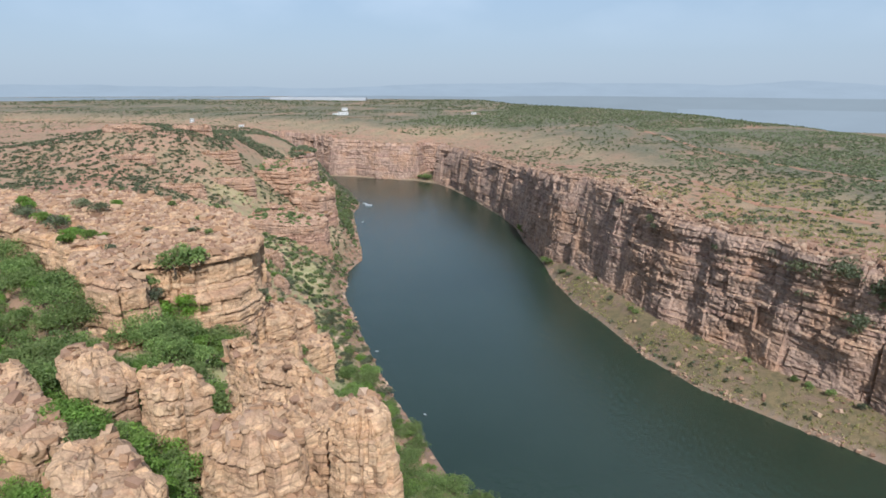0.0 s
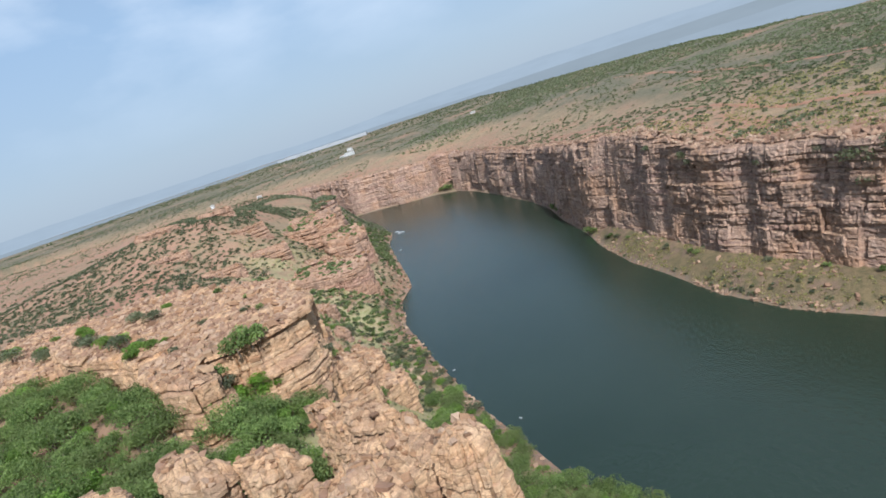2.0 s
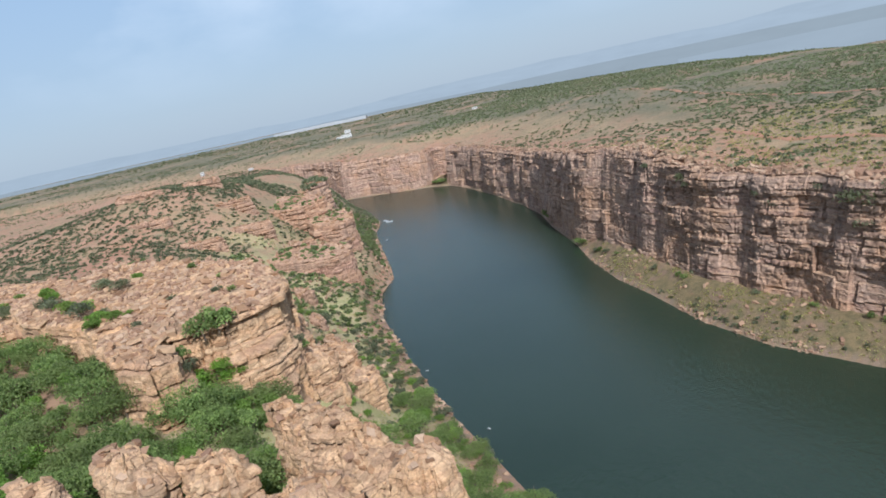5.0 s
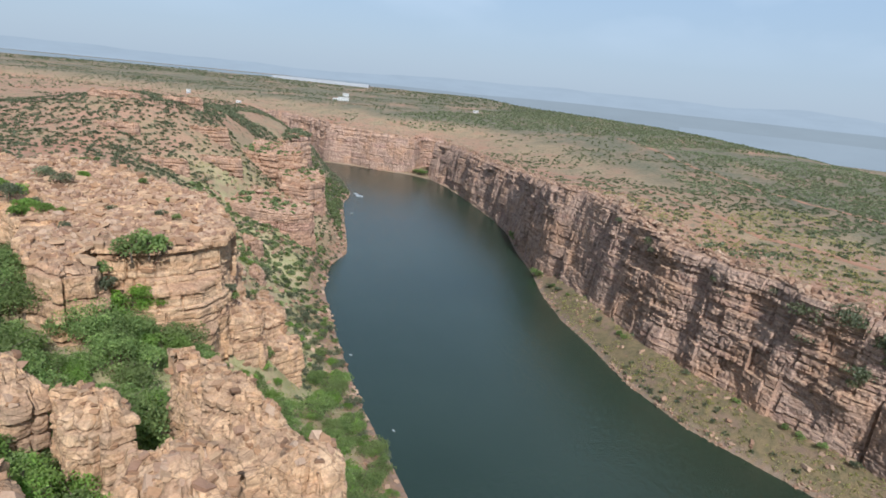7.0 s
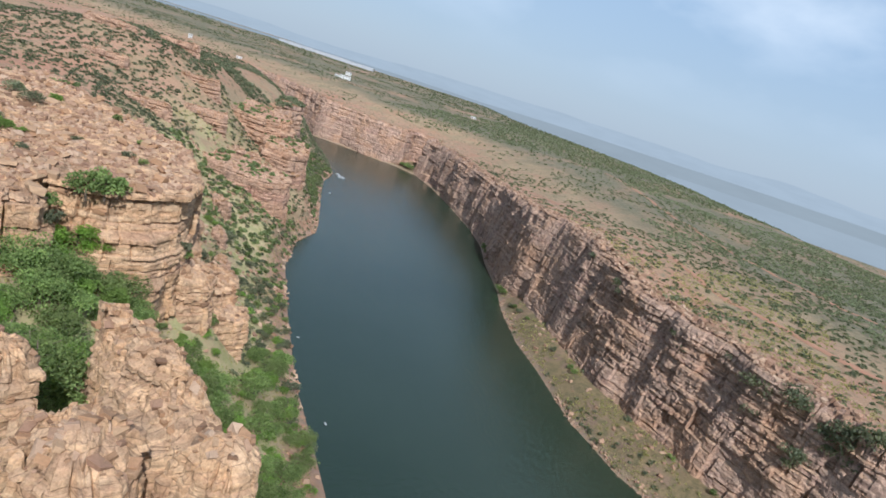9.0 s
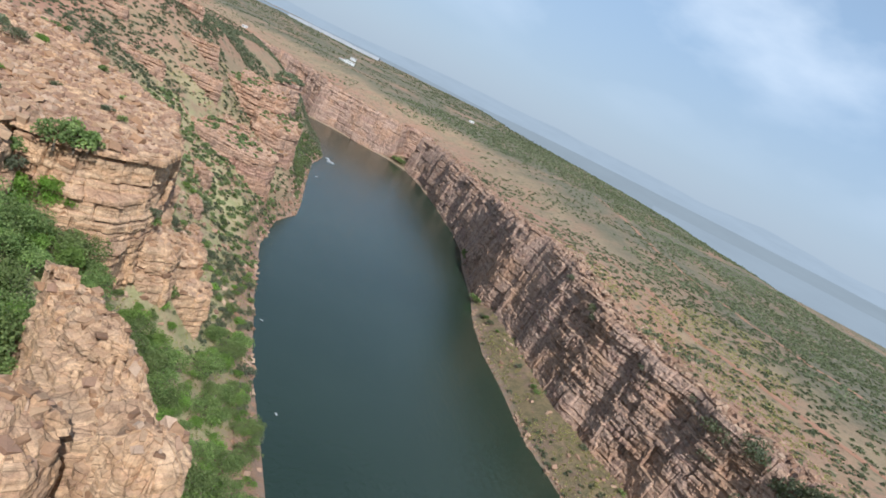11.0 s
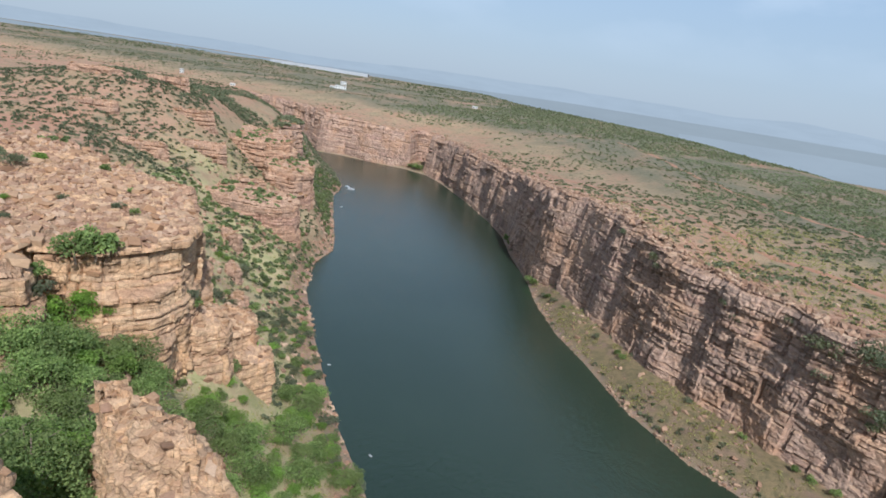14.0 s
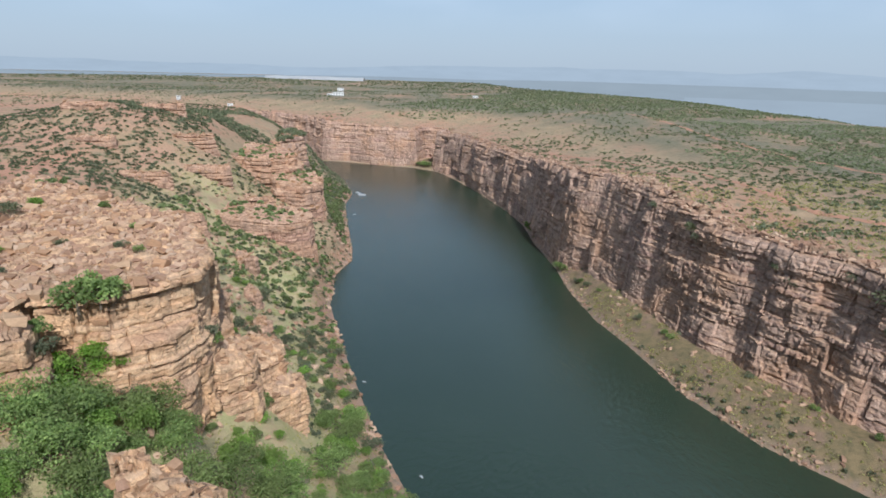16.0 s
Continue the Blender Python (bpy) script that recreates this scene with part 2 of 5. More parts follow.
def leaf_material(name, dark, mid, light):
    m = Nodes(name, 0.75, 0.25)
    c = m.ramp(m.island(), [(0.0, dark), (0.55, mid), (1.0, light)])
    olive = tuple(0.5 * a + 0.5 * b for a, b in zip(mid, (0.17, 0.16, 0.075)))
    c = m.mix(m.ramp(m.random(), [(0.0, 0.0), (0.5, 0.1), (1.0, 0.7)]), c, olive)
    c = m.mix(1.0, c, m.ramp(m.random(), [(0.0, 0.85), (0.2, 1.25), (0.4, 0.7), (0.6, 1.2), (0.8, 0.8), (1.0, 1.15)]), "MULTIPLY")
    c = m.mix(1.0, c, m.ramp(m.noise(0.25, 3, 0.5), [(0.35, 0.75), (0.65, 1.2)]), "MULTIPLY")
    m.colour(c)
    through_leaf = m.n.new("ShaderNodeBsdfTranslucent")
    both = m.n.new("ShaderNodeMixShader")
    both.inputs[0].default_value = 0.42
    m.l.new(m.mix(1.0, c, (1.5, 1.7, 0.9), "MULTIPLY"), through_leaf.inputs["Color"])
    m.l.new(m.b.outputs[0], both.inputs[1])
    m.l.new(through_leaf.outputs[0], both.inputs[2])
    m.l.new(both.outputs[0], m.n["Material Output"].inputs["Surface"])
    return m.mat


LEAF = leaf_material("green_leaves", (0.112, 0.160, 0.055), (0.180, 0.242, 0.080), (0.290, 0.350, 0.125))
LEAF_BRIGHT = leaf_material("light_green_leaves", (0.135, 0.220, 0.045), (0.185, 0.285, 0.058), (0.250, 0.355, 0.085))
# Olive leaves, greyed and lightened in colour for haze over the scrub.
LEAF_DULL = leaf_material("hazed_olive_leaves", (0.108, 0.120, 0.076), (0.150, 0.162, 0.102), (0.200, 0.208, 0.135))
LEAF_SLOPE = leaf_material("slope_leaves", (0.120, 0.155, 0.068), (0.180, 0.225, 0.098), (0.265, 0.305, 0.140))
LEAF_VIVID = leaf_material("vivid_green_leaves", (0.16, 0.27, 0.04), (0.22, 0.36, 0.05), (0.30, 0.44, 0.08))
LEAF_DRY = leaf_material("dry_grass_blades", (0.20, 0.19, 0.07), (0.30, 0.27, 0.11), (0.40, 0.35, 0.17))


def plain_material(name, colour, rough=0.8, scale=0.6):
    m = Nodes(name, rough, 0.3)
    m.colour(m.mix(0.5, colour, m.ramp(m.noise(scale, 5, 0.7), [(0.2, 0.6), (0.8, 1.0)]), "MULTIPLY"))
    return m.mat


BARK = plain_material("bark", (0.16, 0.12, 0.085), 0.9, 3.0)
WHITE = plain_material("whitewash", (0.62, 0.61, 0.58), 0.7, 0.3)
PALE = plain_material("pale_spoil", (0.33, 0.335, 0.34), 0.8, 0.01)
DARK = plain_material("dark_opening", (0.05, 0.05, 0.055), 0.4)
TRACK = plain_material("red_earth", (0.37, 0.195, 0.12), 0.95, 0.4)


# ---------------------------------------------------------------- numbers for the land
def hash3(i, j, k):
    """A fixed random number in 0..1 for whole-number cells."""
    h = (i.astype(np.int64) * 374761393 + j.astype(np.int64) * 668265263 + k * 2147483647) & 0xFFFFFFFF
    h = ((h ^ (h >> 13)) * 1274126177) & 0xFFFFFFFF
    h = ((h ^ (h >> 16)) * 2246822519) & 0xFFFFFFFF
    return ((h ^ (h >> 15)) & 0xFFFFFF) / float(0xFFFFFF)


def vnoise(x, y, seed=0):
    """Smooth noise, -1 to 1, one hill a unit."""
    x, y = np.asarray(x, float), np.asarray(y, float)
    i, j = np.floor(x), np.floor(y)
    u, v = x - i, y - j
    u, v = u * u * (3 - 2 * u), v * v * (3 - 2 * v)
    a, b = hash3(i, j, seed), hash3(i + 1, j, seed)
    c, d = hash3(i, j + 1, seed), hash3(i + 1, j + 1, seed)
    return 2 * ((a * (1 - u) + b * u) * (1 - v) + (c * (1 - u) + d * u) * v) - 1


def fbm(x, y, octaves=4, seed=0):
    total, size = 0.0, 1.0
    for o in range(octaves):
        total = total + size * vnoise(np.asarray(x) * 2**o + 17.3 * o, np.asarray(y) * 2**o - 9.1 * o, seed + o)
        size *= 0.5
    return total / 1.6


def smooth(a, b, v):
    t = np.clip((v - a) / (b - a), 0, 1)
    return t * t * (3 - 2 * t)


def chain(points, x, y):
    """Distance to a chain of points, how far along it (in segments), and on which side (+ on its left)."""
    best, sure = np.full(np.shape(x), 1e9), np.zeros(np.shape(x))
    along, side = np.zeros(np.shape(x)), np.zeros(np.shape(x))
    for n in range(len(points) - 1):
        (ax, ay), (bx, by) = points[n][:2], points[n + 1][:2]
        dx, dy = bx - ax, by - ay
        t = np.clip(((x - ax) * dx + (y - ay) * dy) / (dx * dx + dy * dy), 0, 1)
        d = np.hypot(x - ax - t * dx, y - ay - t * dy)
        off = (dx * (y - ay) - dy * (x - ax)) / math.hypot(dx, dy)
        near = (d < best - 1e-6) | ((d < best + 1e-6) & (np.abs(off) > sure))
        best, sure = np.where(near, d, best), np.where(near, np.abs(off), sure)
        along = np.where(near, n + t, along)
        side = np.where(near, np.where(off >= 0, 1.0, -1.0), side)
    return best, along, side


# Shores from downstream (behind the camera) to upstream.
SHORE_R = [(700, -330), (430, -90), (260, 70), (150, 168), (96, 207), (72, 226), (45, 248), (24, 277), (6, 315), (-9, 342), (-25, 386),
           (-33, 418), (-53, 475), (-66, 523), (-86, 570), (-128, 649), (-168, 717), (-197, 755), (-230, 773), (-265, 774),
           (-308, 784), (-353, 786), (-414, 846), (-540, 905), (-760, 950), (-1100, 1000)]
SHORE_L = [(560, -420), (300, -190), (120, -30), (40, 88), (-10, 143), (-37, 162), (-57, 190), (-75, 214), (-98, 251), (-118, 284), (-140, 323),
           (-156, 366), (-159, 400), (-203, 497), (-226, 551), (-239, 600), (-270, 655), (-293, 691), (-336, 743), (-362, 753), (-430, 806), (-550, 856), (-750, 900), (-1090, 940)]
# Foot of the long cliff and its height at the rim.
CLIFF = [(700, -310, 60), (440, -75, 58), (272, 84, 57), (165, 178, 56), (108, 222, 55), (86, 243, 56), (53, 284, 57), (29, 312, 56), (14, 338, 60),
         (0, 369, 63), (-14, 394, 62), (-31, 420, 61), (-52, 476, 56), (-65, 524, 52), (-85, 572, 48), (-127, 650, 47),
         (-167, 718, 47), (-189, 746, 46), (-201, 764, 46), (-205, 806, 45), (-221, 808, 45), (-228, 777, 45), (-266, 777, 46), (-309, 787, 48), (-354, 790, 50), (-416, 850, 50),
         (-542, 909, 50), (-762, 954, 50), (-1100, 1004, 50)]
CLIFF_Z = np.array([p[2] for p in CLIFF], float)


# Far edge of the high land, beyond which the plain lies lower.
BROW = [(900, -900), (640, 0), (470, 480), (318, 820), (210, 1340), (-280, 2180), (-900, 4000), (-1000, 5200)]


def plateau(x, y, d, along):
    """Height of the high land, d metres behind the cliff's foot."""
    rim = np.interp(along, np.arange(len(CLIFF)), CLIFF_Z)
    inland = 64 + 3.0 * fbm(x / 160, y / 160, 3, 5) - 7 * smooth(500, 2500, d) - 40 * smooth(2700, 3600, d)
    db, _, sb = chain(BROW, x, y)
    inland = inland - 58 * smooth(-60, 260, np.where(sb < 0, db, -db))
    return rim + (inland - rim) * smooth(20, 140, d) + 0.5 * fbm(x / 14, y / 14, 3, 8)


def left_land(x, y, d):
    d = d - 17 * smooth(14, 42, d) * np.exp(-(((x + 40) / 55) ** 2 + ((y - 75) / 50) ** 2))
    z = np.interp(d, [0, 4, 12, 30, 52, 70, 95, 150, 260, 600, 2600, 3600], [0, 2.5, 7, 17, 30, 43, 52, 59, 62, 60, 55, 20])
    up = smooth(330, 400, y) * smooth(900, 640, y)
    z = z + 9 * smooth(285, 330, y) * smooth(520, 440, y) * smooth(1, 12, d) * smooth(60, 30, d)
    z = z + up * 17 * smooth(6, 45, d) * smooth(240, 110, d) * (0.3 + 0.7 * smooth(-235, -300, x))
    z = z + 19 * np.exp(-(((x + 360) / 105) ** 2 + ((y - 400) / 85) ** 2))
    z = z + 20 * np.exp(-(((x + 66) / 31) ** 2 + ((y - 64) / 21) ** 2))
    z = z + 10 * np.exp(-(((x + 140) / 26) ** 2 + ((y - 131) / 15) ** 2)) + 8 * np.exp(-(((x + 190) / 34) ** 2 + ((y - 150) / 18) ** 2))
    z = z + 6 * np.exp(-(((x + 100) / 15) ** 2 + ((y - 121) / 13) ** 2)) + 2 * np.exp(-(((x + 80) / 13) ** 2 + ((y - 95) / 12) ** 2))
    z = z + 8 * np.exp(-(((x + 120) / 30) ** 2 + ((y - 70) / 25) ** 2)) + 9 * np.exp(-(((x + 76) / 11) ** 2 + ((y - 100) / 10) ** 2))
    z = z + 11 * np.exp(-(((x + 92) / 16) ** 2 + ((y - 142) / 16) ** 2)) + 14 * np.exp(-(((x + 101) / 9) ** 2 + ((y - 180) / 16) ** 2))
    z = z + 6 * smooth(250, 500, d) * fbm(x / 170, y / 170, 4, 14)
    z = z + smooth(2, 25, d) * (2.2 * fbm(x / 38, y / 38, 4, 11) + 0.8 * fbm(x / 9, y / 9, 3, 12))
    return z


def land(x, y):
    """Height of the ground sheet."""
    x, y = np.asarray(x, float), np.asarray(y, float)
    dr, _, sr = chain(SHORE_R, x, y)
    dl, _, sl = chain(SHORE_L, x, y)
    dc, along, sc = chain(CLIFF, x, y)
    wet = (sr > 0) & (sl < 0)
    bed = -np.minimum(np.minimum(dr, dl) * 0.5, 5.0)
    bank = np.minimum(0.3 + dr * 0.55, 7.5) + 0.7 * smooth(1, 6, dr) * fbm(x / 7, y / 7, 3, 21)
    behind = np.where(sc < 0, dc, -dc)
    right = bank + (plateau(x, y, behind, along) - bank) * smooth(11.0, 17.0, behind)
    return np.where(wet, bed, np.where((sr < 0) & ((sl < 0) | (dr < dl)), right, left_land(x, y, dl)))


# ---------------------------------------------------------------- mesh helpers
def mesh_from(name, verts, quads, material, flat=True):
    """A mesh from arrays of corners and of four-sided faces."""
    verts, quads = np.asarray(verts, np.float32), np.asarray(quads, np.int32)
    me = bpy.data.meshes.new(name)
    me.vertices.add(len(verts))
    me.vertices.foreach_set("co", verts.ravel())
    me.loops.add(quads.size)
    me.loops.foreach_set("vertex_index", quads.ravel())
    me.polygons.add(len(quads))
    me.polygons.foreach_set("loop_start", np.arange(0, quads.size, quads.shape[1], dtype=np.int32))
    me.polygons.foreach_set("use_smooth", np.full(len(quads), not flat))
    me.update(calc_edges=True)
    me.materials.append(material)
    return me


def grid_quads(rows, cols, closed=False):
    r, c = np.meshgrid(np.arange(rows - 1), np.arange(cols if closed else cols - 1), indexing="ij")
    n = (c + 1) % cols
    return np.stack([r * cols + c, r * cols + n, (r + 1) * cols + n, (r + 1) * cols + c], -1).reshape(-1, 4)


def part(name, me, parent, label=""):
    ob = new(name, me)
    ob.parent = parent
    return tagged(ob, label)


def empty(name, x, y, z):
    ob = new(name)
    ob.empty_display_size = 0.5
    ob.location = (x, y, z)
    return ob


# ---------------------------------------------------------------- ground and water
def spread(lo, hi, step, far, grow=1.16):
    """Coordinates at even steps between lo and hi, then ever wider ones out to far."""
    mid = list(np.arange(lo, hi + 0.1, step))
    out, s = [], step
    v = hi
    while v < far:
        s *= grow
        v = min(v + s, far)
        out.append(v)
    low, s, v = [], step, lo
    while v > -far:
        s *= grow
        v = max(v - s, -far)
        low.append(v)
    return np.array(low[::-1] + mid + out)


gx, gy = spread(-420, 260, 2.4, 4800), spread(20, 860, 2.4, 4800)
GX, GY = np.meshgrid(gx, gy)
GZ = land(GX, GY)
ground = new("ground", mesh_from("ground", np.stack([GX, GY, GZ], -1).reshape(-1, 3), grid_quads(len(gy), len(gx)), GROUND, flat=False))


def ground_cover(x, y):
    """Where grass, scrub and the grassy bank lie, 0 to 1 each."""
    dr, _, sr = chain(SHORE_R, x, y)
    dl, _, sl = chain(SHORE_L, x, y)
    dc, _, sc = chain(CLIFF, x, y)
    right = (sr < 0) & ((sl < 0) | (dr < dl))
    behind = np.where(right & (sc < 0), dc + 14 * fbm(x / 45, y / 45, 3, 91), 0.0)
    bank = np.where(right & (sc > 0), 1.0, 0.0)
    edge = np.where((sr < 0) | (sl > 0), smooth(3.0, 0.8, np.minimum(dr, dl)), 0.0)
    slope = np.where(~right, smooth(4, 20, dl) * smooth(120, 60, dl), 0.0)
    return {"meadow": 0.75 * smooth(36, 62, behind) * smooth(150, 90, behind) + 0.7 * slope, "scrub": smooth(75, 125, behind), "bank": bank, "edge": 0.6 * edge, "verdant": slope * smooth(420, 330, y)}


for cover_name, cover_values in ground_cover(GX, GY).items():
    layer = ground.data.attributes.new(cover_name, "FLOAT", "POINT")
    layer.data.foreach_set("value", np.ascontiguousarray(cover_values, np.float32).ravel())
tagged(ground, "dry orange soil, yellow grass and scrub of the high land", "ground", kind="structure")

wx, wy = np.linspace(-1400, 760, 60), np.linspace(-480, 1060, 44)
WX, WY = np.meshgrid(wx, wy)
water = new("water", mesh_from("water", np.stack([WX, WY, 0 * WX], -1).reshape(-1, 3), grid_quads(len(wy), len(wx)), WATER, flat=False))
tagged(water, "calm dark green river water between the cliffs", "river", kind="structure")


# ---------------------------------------------------------------- rock faces
def resample(points, step, closed):
    p = np.array(points, float)
    if closed:
        p = np.vstack([p, p[:1]])
    d = np.r_[0, np.cumsum(np.hypot(*np.diff(p[:, :2], axis=0).T))]
    n = max(8, int(d[-1] / step))
    s = np.linspace(0, d[-1], n, endpoint=not closed)
    return np.stack([np.interp(s, d, p[:, k]) for k in range(p.shape[1])], -1), s


def relief(x, y, z, s, seed, bed=2.2, block=4.5, bold=1.0):
    """How far a rock face stands out: towers parted by tall joints, beds of stone and the blocks in them."""
    crag = fbm(x / 26, y / 26, 2, seed)
    tier = np.floor(z / (4.2 * bed) + 0.3 * vnoise(s / 60, 0 * s, seed + 1))
    wide = 2.3 * block * (0.7 + 0.7 * hash3(tier, 0 * tier, seed + 2))
    at = s / wide + 5 * hash3(tier, 0 * tier + 4, seed + 3)
    col = np.floor(at)
    edge = np.minimum(at - col, 1 - at + col) * wide
    out = bold * (0.9 * crag + 2.6 * (hash3(col, tier, seed + 4) - 0.5))
    out = out - 1.3 * bold * (edge < 0.34) * (hash3(np.round(at), tier, seed + 9) > 0.35)
    dip = z + 0.9 * vnoise(x / 60, y / 60, seed + 5)
    pos = dip / bed + 0.9 * vnoise(0 * dip + 3.1, dip / (bed * 2.3), seed + 7)
    k = np.floor(pos)
    out = out + 1.1 * bold * (hash3(k, np.floor(s / 29 + 3 * hash3(k, 0 * k, seed + 10)), seed + 11) - 0.5)
    width = block * (0.45 + 1.1 * hash3(k, np.floor(s / 37), seed + 12))
    at = s / width + 7 * hash3(k, 0 * k + 9, seed + 13)
    b = np.floor(at)
    out = out + 0.9 * bold * (hash3(k, b, seed + 14) - 0.5) + 0.8 * (at - b - 0.5) * (hash3(k, b, seed + 18) - 0.5)
    edge = np.minimum(at - b, 1 - at + b) * width
    out = out - 0.7 * (edge < 0.2) * (hash3(k, np.round(at), seed + 15) > 0.35)
    fr = pos - k
    out = out - 1.1 * (np.minimum(fr, 1 - fr) * bed < 0.2) * (0.15 + 0.85 * (hash3(np.round(pos), np.floor(s / 8 + 3 * hash3(np.round(pos), 0 * pos, seed + 24)), seed + 16) > 0.5))
    fine = hash3(np.floor(s / 2.2 + hash3(k, b, seed + 21) * 5), np.floor(dip / 0.85), seed + 23)
    chip = hash3(np.floor(s / 1.5 + 0.5 * fine), np.floor(dip / 1.2), seed + 27)
    return out + 0.34 * (fine - 0.5) + 0.45 * bold * (chip - 0.5) + 0.08 * fbm(s / 1.3, z / 1.3, 2, seed + 20)


def rugged_top(x, y, seed, amount=1.0):
    """Steps of broken slabs on the top of an outcrop."""
    u, v = x + 1.2 * vnoise(x / 5, y / 5, seed), y + 1.2 * vnoise(x / 5, y / 5, seed + 1)
    u, v = 0.8 * u + 0.6 * v, -0.6 * u + 0.8 * v
    big = hash3(np.floor(u / 4.5), np.floor(v / 6.0), seed + 2)
    small = hash3(np.floor(u / 1.7), np.floor(v / 2.3), seed + 3)
    return amount * (1.3 * (big - 0.5) + 0.75 * (small - 0.5) + 0.8 * fbm(x / 12, y / 12, 3, seed + 4))


def outcrop(name, plan, foot, top, seed, label, step=0.7, batter=0.12, bold=1.0, material=None, rough_top=1.0, bed=2.2, block=4.5, round_top=0.0, steps=()):
    """A free-standing mass of bedded rock: a closed plan, a foot height and a top height (tilted: height, slope in x, slope in y)."""
    p, s = resample(plan, step, True)
    nxt, prv = np.roll(p, -3, 0), np.roll(p, 3, 0)
    t = nxt - prv
    nrm = np.stack([t[:, 1], -t[:, 0]], -1) / np.linalg.norm(t, axis=1)[:, None]
    area = np.sum(p[:, 0] * np.roll(p[:, 1], -1) - np.roll(p[:, 0], -1) * p[:, 1])
    nrm = nrm * np.sign(area)
    mid = p.mean(0)

    def height(x, y):
        return top[0] + top[1] * (x - mid[0]) + top[2] * (y - mid[1]) + rugged_top(x, y, seed, rough_top)

    rim = height(p[:, 0], p[:, 1])
    z = np.minimum(np.arange(foot, rim.max() + step, 0.85 * step)[:, None], rim[None])
    x0, y0 = p[None, :, 0] + 0 * z, p[None, :, 1] + 0 * z
    out = relief(x0, y0, z, s[None] + 0 * z, seed, bed, block, bold) + batter * (rim[None] - z) - 0.9 * smooth(1.2, 0.0, rim[None] - z) ** 2
    for level, wide in steps:
        at = level + 2.5 * vnoise(s / 14, 0 * s, seed + 31)[None]
        jut = wide * np.clip(0.55 + 1.1 * vnoise(s / 11, 0 * s + level, seed + 32), 0, 1.3)[None]
        out = out + jut * smooth(at + 0.7, at - 0.7, z)
    wall = np.stack([x0 + nrm[None, :, 0] * out, y0 + nrm[None, :, 1] * out, z], -1)
    edge = wall[-1]
    reach = np.linalg.norm(edge[:, :2] - mid, axis=1).mean()
    rings = []
    for q in np.linspace(1, 0, max(4, int(reach / step)))[1:]:
        xy = mid + (edge[:, :2] - mid) * max(q, 0.01)
        zz = height(xy[:, 0], xy[:, 1]) * smooth(1.0, 0.93, q) + edge[:, 2] * (1 - smooth(1.0, 0.93, q)) + round_top * (1 - q * q)
        rings.append(np.column_stack([xy, zz]))
    allv = np.concatenate([wall, np.array(rings)], 0)
    span = np.linalg.norm(edge[:, :2] - mid, axis=1)
    turn = np.arctan2(edge[:, 1] - mid[1], edge[:, 0] - mid[0])
    order = np.argsort(turn)

    def seat(x, y):
        """The height of the rock's top, with its rounding."""
        x, y = np.asarray(x, float), np.asarray(y, float)
        q = np.hypot(x - mid[0], y - mid[1]) / np.interp(np.arctan2(y - mid[1], x - mid[0]), turn[order], span[order])
        return height(x, y) + round_top * (1 - np.clip(q, 0, 1) ** 2)

    me = mesh_from(name, allv.reshape(-1, 3), grid_quads(len(allv), len(p), True), material or ROCK)
    ob = empty(name, mid[0], mid[1], foot)
    me.transform(Matrix.Translation((-mid[0], -mid[1], -foot)))
    part("rock_mass", me, ob)
    tagged(ob, label, "rock outcrop", "sandstone outcrops")
    return ob, mid, seat, edge, wall, nrm


